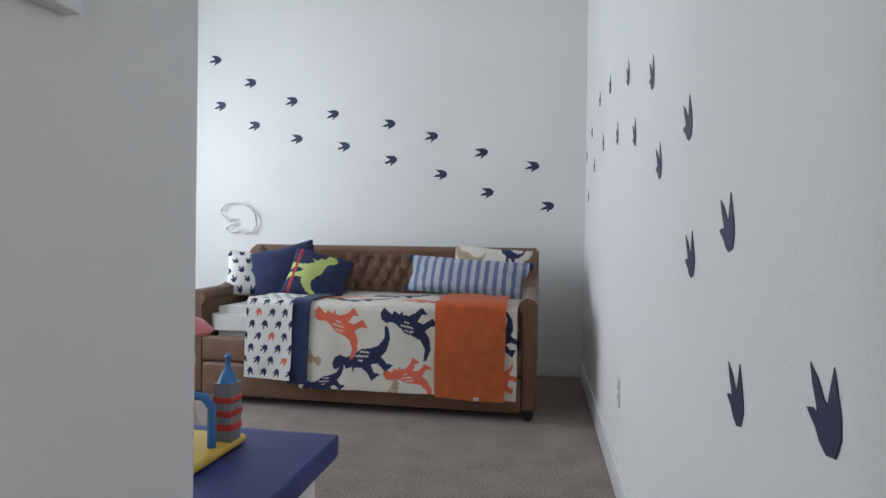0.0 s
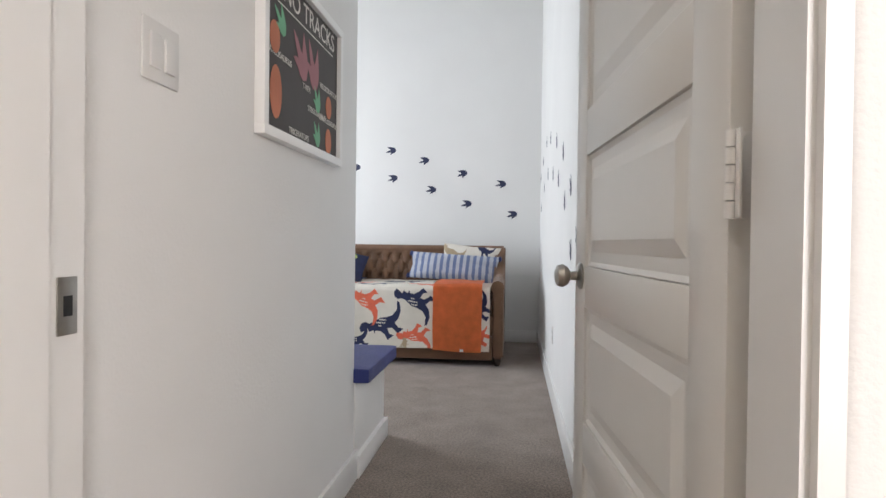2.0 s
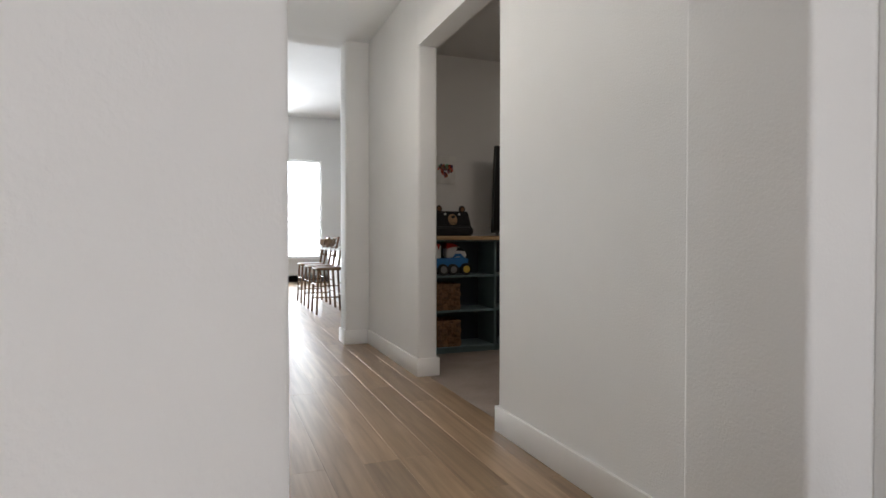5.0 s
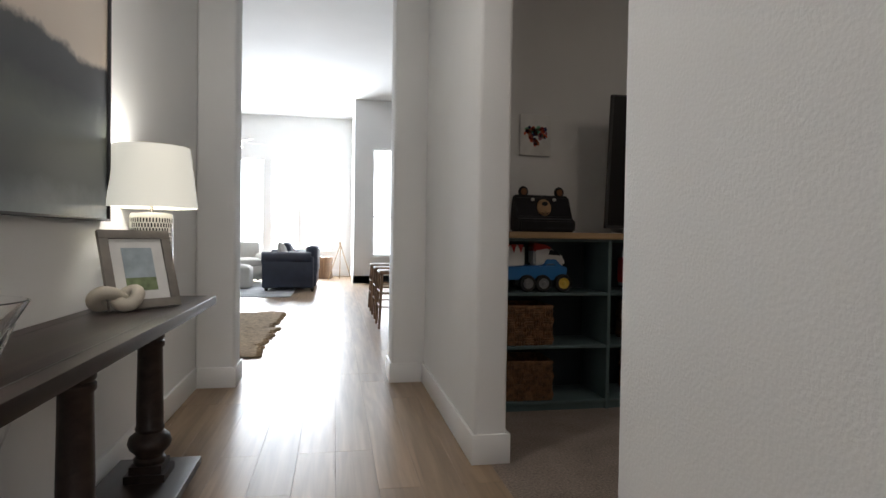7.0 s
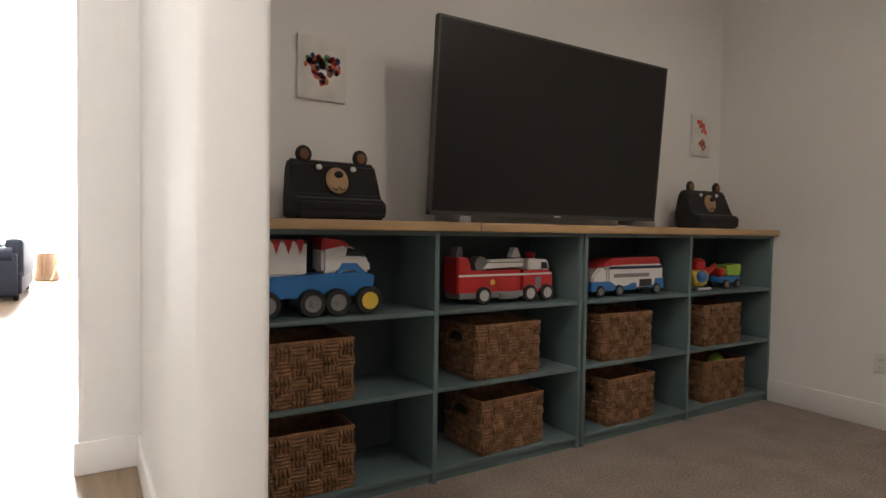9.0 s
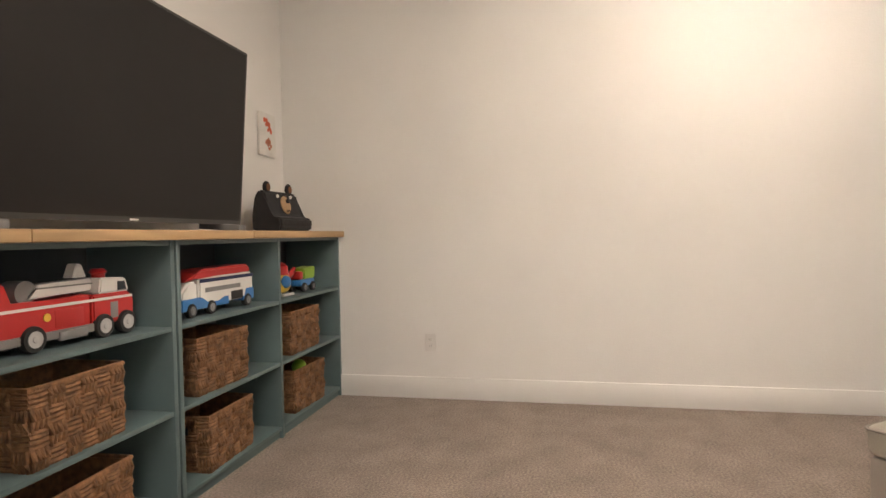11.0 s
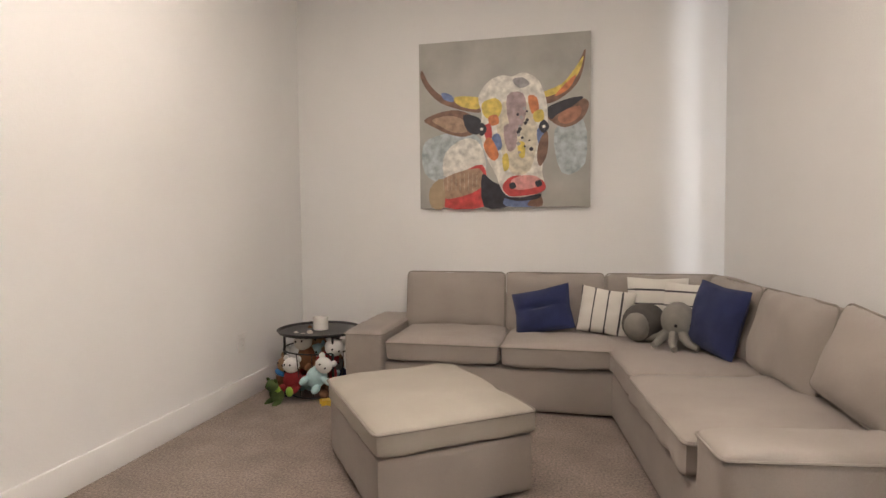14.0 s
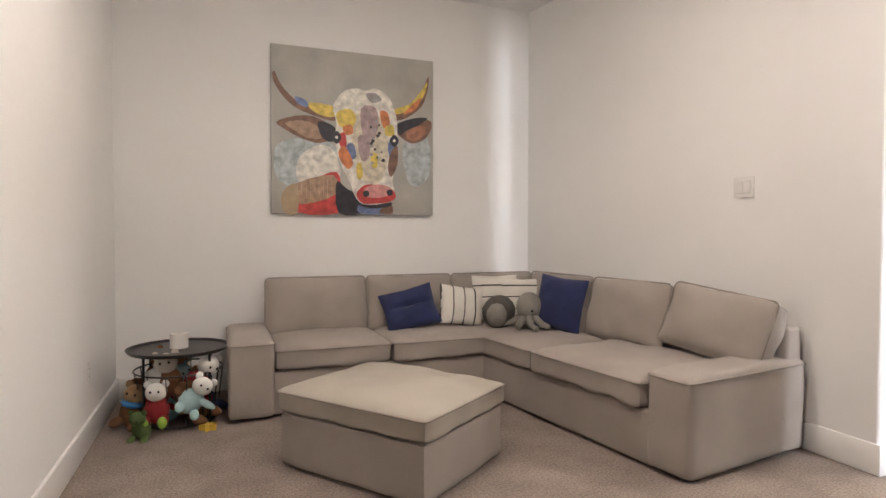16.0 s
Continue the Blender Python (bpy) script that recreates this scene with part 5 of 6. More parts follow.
def bear_bag(x, y, rz, s):
    d = thing("bear_cushion", "black plush bear-face tablet cushion on the pine top", "cushion", pose(x, y, 1.096, 0, 0, rz), "bear cushions")
    b = bmesh.new()
    prof = [(-0.09, 0.0), (0.085, 0.0), (0.10, 0.03), (0.095, 0.075), (0.05, 0.085), (0.03, 0.09), (0.01, 0.16), (-0.01, 0.225), (-0.045, 0.24), (-0.075, 0.20), (-0.095, 0.08)]
    q = prism(prof, -0.19 * s, 0.19 * s)
    q.transform(Matrix(((0, 0, 1, 0), (-1, 0, 0, 0), (0, 1, 0, 0), (0, 0, 0, 1))))
    bmesh.ops.bevel(q, geom=q.edges[:], offset=0.022, segments=4, affect="EDGES", clamp_overlap=True)
    part("body", q, BLACKF, d)
    for sx in (-1, 1):
        part("ear", ball(sx * 0.125 * s, 0.03, 0.255, 0.034, 0.016, 0.036), BLACKF, d)
        part("ear_lining", ball(sx * 0.125 * s, 0.018, 0.255, 0.02, 0.008, 0.022), BROWNF, d)
        part("eye", ball(sx * 0.075 * s, -0.012, 0.205, 0.013, 0.006, 0.011), WHITEP, d)
    part("muzzle", ball(0, -0.022, 0.155, 0.048, 0.016, 0.055, m=Matrix.Rotation(-0.25, 4, "X")), TANF, d, "tan muzzle patch")
    part("nose", ball(0, -0.036, 0.178, 0.02, 0.008, 0.014), BLACKF, d)
    part("mouth", tube([(-0.025, -0.044, 0.125), (-0.012, -0.045, 0.115), (0, -0.043, 0.128), (0.012, -0.045, 0.115), (0.025, -0.044, 0.125)], 0.0025, 5), BLACKF, d)


bear_bag(3.15, 3.66, 2, 0.97)
bear_bag(5.58, 3.66, -4, 0.95)

tv = thing("television", "large flat black television standing on the pine top", "television", pose(4.28, 3.60, 1.098, 4.2, 0, 0))
part("cabinet", box(-0.727, 0.0, 0.03, 0.727, 0.035, 0.865, 0.004), BLACKP, tv)
part("screen", box(-0.718, -0.0025, 0.048, 0.718, 0.002, 0.857), SCREEN, tv)
part("bezel_edge", boxes((-0.7285, -0.003, 0.03, -0.718, 0.03, 0.866), (0.718, -0.003, 0.03, 0.7285, 0.03, 0.866), (-0.7285, -0.003, 0.857, 0.7285, 0.03, 0.8665), (-0.7285, -0.003, 0.028, 0.7285, 0.03, 0.048)), mat("dark_bezel", (0.04, 0.038, 0.036), 0.35), tv, "thin dark grey bezel", False)
part("brand_mark", box(-0.022, -0.0045, 0.034, 0.022, -0.0035, 0.041), WHITEP, tv)
for x in (-0.6, 0.6):
    part("foot", box(x - 0.03, -0.09, 0.0, x + 0.03, 0.12, 0.03, 0.004), GREYP, tv)

# two small canvases
for nm, x, z, w, h, heart in (("heart_canvas", 3.165, 1.745, 0.215, 0.27, True), ("handprint_canvas", 5.80, 1.715, 0.20, 0.27, False)):
    d = thing(nm, "small white canvas with a dabbed paint heart" if heart else "small white canvas with red and brown paint prints", "picture", pose(x, 3.879, z))
    part("canvas", box(-w / 2, -0.018, -h / 2, w / 2, 0, h / 2, 0.002), MATB, d)
    rnd = random.Random(4)
    cols = [REDF, PCORAL, PP, PNAVY, PG, PO]
    for i in range(70 if heart else 24):
        if heart:
            t_ = rnd.uniform(0, 2 * math.pi)
            k = rnd.uniform(0.1, 1) ** 0.5
            px, pz = 0.0048 * 16 * math.sin(t_) ** 3 * k, 0.0046 * (13 * math.cos(t_) - 5 * math.cos(2 * t_) - 2 * math.cos(3 * t_) - math.cos(4 * t_)) * k
        else:
            px, pz = rnd.gauss(0, 0.02), (0.06 if i % 2 else -0.05) + rnd.gauss(0, 0.022)
        part("dab", lathe([(1, 0), (0.8, 0.0012)], 9, pose(px, -0.018, pz, 90, 0, 0) @ Matrix.Diagonal((rnd.uniform(0.009, 0.018), rnd.uniform(0.009, 0.018), 1, 1))), cols[rnd.randrange(6)] if heart else (PCORAL if i % 2 else PO), d)


# sectional sofa
def edge_tube(w, d, z, soft):
    r = soft
    p = []
    for cx, cy, a0 in ((w / 2 - r, d / 2 - r, 0), (-w / 2 + r, d / 2 - r, 90), (-w / 2 + r, -d / 2 + r, 180), (w / 2 - r, -d / 2 + r, 270)):
        for k in range(4):
            a = radians(a0 + 30 * k)
            p.append((cx + r * math.cos(a), cy + r * math.sin(a), z))
    return tube(p, 0.0045, 6, True)


def cushion_part(name, parent, w, d, h, m, crown=0.03, seed=0, material=None, wr=0.013):
    q = padded(w, d, h, crown, 0.03, 16, seed, wr)
    q.transform(m)
    ob = part(name, q, material or LINEN, parent)
    q = edge_tube(w + 0.004, d + 0.004, h - 0.018, 0.03)
    q.transform(m)
    part("piping", q, PIPING, ob)
    return ob


SF = thing("sectional_sofa", "grey linen corner sofa with loose cushions and low wide arms", "sofa", pose(0, 0, 0))
WING = Matrix.Translation((3.585, 0.96, 0)) @ Matrix.Rotation(radians(8), 4, "Z") @ Matrix.Translation((-3.545, -0.96, 0))


def sofa_block(name, x0, y0, x1, y1, z1, m=None, label=""):
    q = box(x0, y0, 0.012, x1, y1, z1, 0.02, 3)
    if m is not None:
        q.transform(m)
    part(name, q, LINEN, SF, label)


sofa_block("base", 3.60, -1.08, 5.12, -0.39, 0.27, None, "skirted base")
sofa_block("base", 2.70, -1.30, 3.535, 1.0, 0.27, WING, "skirted base")
for w, d_, m in ((0.255, 0.76, pose(5.235, -0.72, 0.015)), (0.87, 0.235, WING @ pose(3.105, 1.08, 0.015))):
    q = padded(w, d_, 0.445, 0.012, 0.03, 18, 4, 0.007)
    q.transform(m)
    ob = part("arm", q, LINEN, SF, "wide flat-topped arm")
    q = edge_tube(w + 0.003, d_ + 0.003, 0.424, 0.03)
    q.transform(m)
    part("piping", q, PIPING, ob)
for x0, x1 in ((4.405, 5.105), (3.70, 4.395)):
    cushion_part("seat_cushion", SF, x1 - x0, 0.70, 0.135, pose((x0 + x1) / 2, -0.715, 0.272), 0.022, x0)
cushion_part("seat_cushion", SF, 0.86, 1.30, 0.135, WING @ pose(3.125, -0.53, 0.272), 0.02, 5)
cushion_part("seat_cushion", SF, 0.87, 0.82, 0.135, WING @ pose(3.13, 0.54, 0.272), 0.026, 6, wr=0.018)
sofa_block("back_frame", 3.10, -1.11, 5.12, -0.99, 0.62)
sofa_block("back_frame", 2.67, -0.66, 2.79, 1.17, 0.62, WING)
for i, (x0, x1) in enumerate(((4.44, 5.12), (3.79, 4.43), (3.10, 3.78))):
    cushion_part("back_cushion", SF, x1 - x0, 0.39, 0.13, pose((x0 + x1) / 2, -1.03, 0.565, 82, 0, 180), 0.04, i + 10, wr=0.016)
for y, w, h, tilt, roll in ((-0.42, 0.66, 0.39, 78, 0), (0.235, 0.62, 0.39, 77, 0), (0.84, 0.60, 0.35, 70, 6)):
    cushion_part("back_cushion", SF, w, h, 0.14, WING @ pose(2.79, y, 0.57, tilt, roll, 90), 0.045, y + 21, wr=0.02)

OT = thing("ottoman", "square grey linen storage ottoman, padded lid coloured lighter for light from above", "ottoman", pose(4.635, 0.4725, 0, 0, 0, -53.4))
q = padded(0.805, 0.67, 0.245, 0.0, 0.02, 14, 9, 0.005)
q.transform(Matrix.Translation((0, 0, 0.012)))
part("body", q, LINEN, OT, "slipcovered box")
# same cloth as the body; overhead light is put into the lid's colour
cushion_part("lid", OT, 0.83, 0.69, 0.115, pose(0, 0, 0.255), 0.028, 12, LINEN_LIT)

# sofa cushions and plush
scatter_pillow("navy blue square cushion with a chopped dent", 0.38, 0.30, 0.13, pose(4.15, -0.66, 0.425, -26, -14, 172), None, NAVY, 31, 26, 0.5)
SW = mat("ivory_canvas", (0.66, 0.63, 0.57), 0.9, var=0.04, bump=0.4, bscale=350)
SK = mat("charcoal_stripe", (0.05, 0.045, 0.05), 0.9)
scatter_pillow("ivory cushion with thin charcoal stripes", 0.33, 0.29, 0.13, pose(3.81, -0.68, 0.425, -20, 8, 176), stripe_test(0.082, 0.12), [SW, SK], 32, 80)
scatter_pillow("ivory cushion with horizontal charcoal stripes", 0.36, 0.34, 0.13, pose(3.48, -0.78, 0.43, -10, 0, 174), stripe_test(0.085, 0.11, False), [SW, SK], 33, 80)
scatter_pillow("ivory cushion with horizontal charcoal stripes", 0.36, 0.32, 0.13, pose(3.31, -0.68, 0.43, -12, 0, 158), stripe_test(0.085, 0.11, False), [SW, SK], 34, 80)
scatter_pillow("navy blue square cushion leaning on the back", 0.36, 0.37, 0.14, pose(3.30, -0.27, 0.425, -14, 5, 118), None, NAVY, 35, 26)
hg = thing("plush_hedgehog", "round two-tone grey knitted hedgehog plush", "plush toy", pose(3.58, -0.54, 0.53, 0, 0, 190))
part("body", ball(0, 0, 0, 0.13, 0.085, 0.118), DGREYF, hg)
part("face", ball(-0.045, -0.03, -0.01, 0.08, 0.07, 0.088), GREYF, hg)
oc = thing("plush_octopus", "grey knitted octopus plush sitting on the sofa", "plush toy", pose(3.42, -0.40, 0.422))
part("head", ball(0, 0, 0.155, 0.09, 0.085, 0.10), GREYF, oc)
for i in range(8):
    a = radians(20 + i * 42)
    r = [0.0, 0.055, 0.115, 0.165 + 0.025 * (i % 2)]
    part("tentacle", tube([(r[0], 0, 0.10), (r[1] * math.cos(a), r[1] * math.sin(a), 0.085), (r[2] * math.cos(a + 0.1), r[2] * math.sin(a + 0.1), 0.045), (r[3] * math.cos(a + 0.25), r[3] * math.sin(a + 0.25), 0.028)], [0.04, 0.028, 0.022, 0.016], 10), GREYF, oc)
for a in (75, 130):
    part("eye", ball(0.088 * math.cos(radians(a)), 0.084 * math.sin(radians(a)), 0.135, 0.009, 0.009, 0.009, u=8, v=6), BLACKF, oc)

# painting of a cow on canvas, as layered paint shapes
cw = thing("cow_painting", "large square canvas with a colourful painted cow head on grey", "painting", pose(4.471, -1.118, 1.80, 0, 0, 180))
CANVAS = mat("canvas_grey_paint", (0.40, 0.39, 0.355), 0.6, var=0.16, scale=4, bump=0.3, bscale=60)
part("canvas", box(-0.595, -0.035, -0.585, 0.595, 0, 0.585, 0.003), CANVAS, cw)


def paint(name, rgb):
    return mat("paint_" + name, rgb, 0.5, var=0.32, scale=22, bump=0.5, bscale=90)


PW, PY, PR, PB, PK = paint("white", (0.66, 0.64, 0.58)), paint("yellow", (0.62, 0.48, 0.10)), paint("red", (0.50, 0.06, 0.055)), paint("blue", (0.14, 0.19, 0.36)), paint("black", (0.025, 0.024, 0.035))
PBR, PPK, POR, PGY, PMV = paint("brown", (0.19, 0.105, 0.07)), paint("pink", (0.60, 0.28, 0.26)), paint("orange", (0.56, 0.19, 0.07)), paint("grey", (0.30, 0.29, 0.29)), paint("mauve", (0.36, 0.27, 0.27))
PSI, PTB = paint("sienna", (0.34, 0.15, 0.09)), paint("tan_brown", (0.36, 0.24, 0.16))
PPB, PCR = paint("pale_blue", (0.40, 0.45, 0.46)), paint("cream", (0.58, 0.53, 0.42))
level = [0]


def stroke(mt_, flat, scale=1.0):
    """A paint shape from x, y pairs in hundredths of the canvas, origin top left."""
    pts = [((flat[i] / 100 - 0.5) * 1.19, (0.5 - flat[i + 1] / 100) * 1.17) for i in range(0, len(flat), 2)]
    n = len(pts)
    sm = []
    for i in range(n):
        p0, p1, p2, p3 = (Vector(pts[(i + k) % n]) for k in (-1, 0, 1, 2))
        for t_ in (0, 0.33, 0.67):
            sm.append(0.5 * ((2 * p1) + (p2 - p0) * t_ + (2 * p0 - 5 * p1 + 4 * p2 - p3) * t_ ** 2 + (3 * p1 - p0 - 3 * p2 + p3) * t_ ** 3))
    level[0] += 1
    q = prism([(p.x, p.y) for p in sm], 0.0, 0.0003 + 0.00018 * level[0])
    q.transform(pose(0, -0.0351, 0, 90, 0, 0))
    part("paint_stroke", q, mt_, cw, smooth=False)


stroke(PPB, (2, 62, 10, 56, 30, 54, 40, 64, 38, 80, 14, 84, 3, 78))
stroke(PPB, (80, 55, 96, 50, 97, 75, 84, 80))
stroke(PW, (16, 66, 28, 58, 37, 62, 40, 78, 26, 84, 15, 80))
stroke(PR, (13, 84, 24, 79, 38, 74, 41, 86, 40, 99, 14, 99))
stroke(PTB, (14, 82, 36, 76, 37, 88, 20, 94, 14, 92))
stroke(PTAN, (6, 88, 14, 82, 15, 99, 7, 99))
stroke(PK, (38, 80, 44, 84, 54, 90, 54, 99, 39, 99))
stroke(PB, (53, 93, 68, 92, 72, 99, 52, 99))
stroke(PBR, (66, 96, 72, 93, 73, 99, 65, 99))
stroke(PBR, (2, 16, 6, 24, 14, 32, 26, 36, 36, 38, 37, 43, 26, 41, 13, 36, 5, 28, 1, 20))
stroke(PY, (22, 33, 36, 34, 40, 38, 34, 41, 24, 38))
stroke(PB, (14, 30, 20, 32, 21, 36, 15, 34))
stroke(PBR, (97, 10, 96, 20, 92, 30, 82, 38, 73, 40, 73, 35, 82, 31, 90, 24, 94, 16))
stroke(PY, (96, 14, 93, 24, 84, 33, 75, 36, 74, 33, 84, 29, 91, 21))
stroke(POR, (92, 24, 88, 32, 80, 36, 84, 31))
stroke(PBR, (3, 46, 12, 42, 24, 41, 34, 46, 36, 53, 28, 57, 18, 55, 8, 50))
stroke(PTB, (8, 46, 18, 44, 27, 47, 29, 54, 20, 54, 11, 49))
stroke(PK, (27, 44, 36, 46, 39, 52, 35, 56, 29, 53))
stroke(PBR, (74, 44, 84, 40, 96, 38, 99, 42, 95, 50, 86, 54, 78, 50))
stroke(PK, (75, 43, 86, 38, 96, 37, 90, 42, 82, 46, 78, 49))
stroke(PSI, (84, 45, 94, 42, 94, 48, 87, 52, 82, 50))
stroke(PW, (36, 34, 42, 25, 50, 22, 56, 23, 62, 21, 70, 25, 74, 33, 76, 42, 76, 54, 75, 66, 73, 78, 74, 88, 66, 94, 56, 94, 50, 90, 46, 80, 40, 68, 37, 54, 38, 44))
stroke(PCR, (48, 40, 58, 36, 68, 42, 70, 60, 66, 78, 56, 80, 50, 68, 47, 54))
stroke(PGY, (56, 25, 62, 24, 66, 28, 60, 30))
stroke(PY, (38, 38, 46, 35, 50, 40, 47, 47, 40, 46))
stroke(POR, (42, 46, 47, 45, 48, 50, 43, 51))
stroke(PR, (39, 52, 43, 50, 44, 58, 41, 60))
stroke(PMV, (53, 34, 62, 33, 64, 44, 60, 54, 54, 50))
stroke(PMV, (51, 52, 58, 52, 58, 64, 53, 66))
stroke(POR, (65, 35, 70, 36, 71, 44, 67, 45))
stroke(PY, (68, 45, 73, 43, 74, 49, 69, 50))
stroke(PB, (44, 58, 48, 56, 50, 64, 46, 66))
stroke(POR, (39, 62, 43, 58, 48, 68, 45, 72, 41, 68))
stroke(PY, (50, 70, 53, 68, 54, 76, 51, 78))
stroke(PY, (59, 62, 63, 62, 63, 70, 60, 70))
stroke(PB, (70, 55, 74, 53, 74, 62, 71, 63))
stroke(PBR, (72, 60, 76, 56, 76, 68, 72, 76, 70, 70))
stroke(PR, (50, 88, 53, 83, 58, 81, 66, 82, 73, 84, 75, 89, 70, 92, 62, 93, 54, 93))
stroke(PPK, (55, 84, 62, 81, 70, 82, 73, 86, 66, 89, 57, 89))
stroke(PK, (54, 86, 57, 85, 58, 88, 55, 89))
stroke(PK, (69, 85, 72, 84, 73, 87, 70, 88))
stroke(PK, (49, 93, 60, 94, 72, 92, 70, 95, 58, 96))
for ex, ey in ((38, 53), (74, 53)):
    stroke(PK, (ex - 3, ey, ex, ey - 4, ex + 3, ey, ex, ey + 4))
    stroke(PW, (ex - 1, ey, ex, ey - 1, ex + 1, ey, ex, ey + 1))
rnd = random.Random(12)
for i in range(16):
    sx, sy = 62 + rnd.uniform(-3, 5), 42 + i * 1.7
    r_ = rnd.uniform(0.6, 1.3)
    stroke(PK if i % 3 else PGY, (sx - r_, sy, sx, sy - r_, sx + r_, sy, sx, sy + r_))
for i in range(9):
    part("hatching", box(-0.42 + i * 0.03, -0.0445, -0.46, -0.4185 + i * 0.03, -0.0435, -0.34), PCR, cw)

# side table with plush toys
sx, sy = 5.625, -0.56
stb = thing("side_table", "round black metal side table with a wire storage basket", "side table", pose(sx, sy, 0))
part("tray_top", lathe([(0.02, 0.405), (0.262, 0.405), (0.275, 0.425), (0.271, 0.426), (0.258, 0.411), (0.02, 0.411)], 48), BLACKP, stb)
for z, r_ in ((0.012, 0.20), (0.30, 0.235)):
    part("hoop", tube([(r_ * math.cos(a), r_ * math.sin(a), z) for a in (2 * math.pi * i / 48 for i in range(48))], 0.005, 6, True), BLACKP, stb)
for i in range(14):
    a = 2 * math.pi * i / 14
    part("wire", tube([(0.20 * math.cos(a), 0.20 * math.sin(a), 0.012), (0.235 * math.cos(a), 0.235 * math.sin(a), 0.30)], 0.003, 5), BLACKP, stb)
for i in range(4):
    a = math.pi / 4 + math.pi / 2 * i
    part("upright", tube([(0.235 * math.cos(a), 0.235 * math.sin(a), 0.0), (0.235 * math.cos(a), 0.235 * math.sin(a), 0.41)], 0.008, 6), BLACKP, stb)
cd = thing("candle_jar", "frosted white glass candle jar on the side table", "candle", pose(sx - 0.0, sy - 0.02, 0.411))
part("jar", lathe([(0.045, 0), (0.05, 0.004), (0.05, 0.085), (0.046, 0.085), (0.045, 0.01)], 28), CERAMIC, cd)
part("wax", lathe([(0.044, 0.012), (0.044, 0.06)], 24), WHITEP, cd)


def plush(label, m, body, head, extra=(), s=1.0):
    d = thing("plush_toy", label, "plush toy", m, "heap of plush toys")
    part("body", ball(0, 0, 0.07 * s, 0.065 * s, 0.055 * s, 0.075 * s, u=14, v=9), body, d)
    part("head", ball(0, -0.015 * s, 0.17 * s, 0.055 * s, 0.05 * s, 0.05 * s, u=14, v=9), head, d)
    for sx_ in (-1, 1):
        part("ear", ball(sx_ * 0.045 * s, 0, 0.21 * s, 0.02 * s, 0.012 * s, 0.022 * s, u=10, v=6), head, d)
        part("leg", ball(sx_ * 0.045 * s, -0.06 * s, 0.03 * s, 0.025 * s, 0.055 * s, 0.025 * s, u=10, v=6), body, d)
        part("eye", ball(sx_ * 0.02 * s, -0.062 * s, 0.182 * s, 0.006 * s, 0.005 * s, 0.007 * s, u=8, v=5), BLACKF, d)
    for nm, mt_, x, y, z, a, b_, c in extra:
        part(nm, ball(x * s, y * s, z * s, a * s, b_ * s, c * s, u=10, v=7), mt_, d)
    return d


kinds = [("tan plush bear in the wire basket", TANF, TANF), ("brown plush dog in the wire basket", BROWNF, BROWNF), ("white and red plush puppy in the wire basket", REDF, WHITE_C), ("striped aqua plush in the wire basket", AQUAF, AQUAF), ("navy plush toy in the wire basket", NAVY, GREYF), ("brown and cream plush monkey in the wire basket", BROWNF, CREAM_C)]
rnd = random.Random(21)
for i in range(15):
    lab, b_, h_ = kinds[i % 6]
    a = 2.4 * i
    r_ = 0.06 + 0.09 * ((i * 5) % 3) / 2
    z = 0.02 + 0.075 * (i // 5)
    plush(lab, pose(sx + r_ * math.cos(a), sy + r_ * math.sin(a), z, rnd.uniform(-25, 25), rnd.uniform(-25, 25), 180 + rnd.uniform(-70, 70)), b_, h_, s=1.12)
plush("pale aqua striped plush lying against the wires", pose(sx - 0.03, sy + 0.20, 0.10, 8, 35, 190), AQUAF, WHITE_C, (("arm", AQUAF, 0.07, -0.03, 0.10, 0.06, 0.02, 0.02),), 1.0)
plush("red plush with green shoes against the wires", pose(sx + 0.10, sy + 0.19, 0.05, 0, 0, 175), REDF, WHITE_C, (("shoe", GREENP, -0.045, -0.11, 0.03, 0.025, 0.02, 0.032), ("shoe", GREENP, 0.045, -0.11, 0.03, 0.025, 0.02, 0.032)), 1.0)
plush("green plush turtle on the carpet", pose(sx + 0.16, sy + 0.26, 0.0, 20, 0, 160), GREENF, GREENF, (), 0.75)
plush("brown plush bear leaning beside the basket", pose(sx + 0.25, sy + 0.03, 0.0, 0, 12, 160), BROWNF, TANF, (("scarf", BLUEP, 0, -0.03, 0.125, 0.055, 0.045, 0.02),), 1.1)
yl = thing("plush_star", "small yellow plush star by the basket", "plush toy", pose(sx - 0.16, sy + 0.25, 0.012))
part("star", prism([((0.05 if k % 2 == 0 else 0.022) * math.cos(k * math.pi / 5), (0.05 if k % 2 == 0 else 0.022) * math.sin(k * math.pi / 5)) for k in range(10)], -0.012, 0.02), YELLOWP, yl)

# ---- living room, seen through the hall ----
jr = thing("jute_rug", "chunky braided jute rug with ragged edges", "rug", pose(0, 0, 0))
q = bmesh.new()
rnd = random.Random(8)
gr = []
for j in range(91):
    row = []
    for i in range(91):
        u, v = i / 90, j / 90
        x = -1.6 + 2.78 * u + max(0, u - 0.9) * 1.1 * (noise.noise(Vector((v * 9, 3, 0))) + 0.6 * noise.noise(Vector((v * 31, 5, 0))))
        y = 5.25 + 2.95 * v + max(0, abs(v - 0.5) - 0.4) * 1.1 * (noise.noise(Vector((u * 9, 9, v * 3))) + 0.6 * noise.noise(Vector((u * 30, 2, v * 3))))
        row.append(q.verts.new((x, y, 0.012 + 0.008 * abs(math.sin(v * 150)) + 0.006 * rnd.random())))
    gr.append(row)
for j in range(90):
    for i in range(90):
        q.faces.new((gr[j][i], gr[j][i + 1], gr[j + 1][i + 1], gr[j + 1][i]))
part("weave", q, JUTE, jr)
q = bmesh.new()
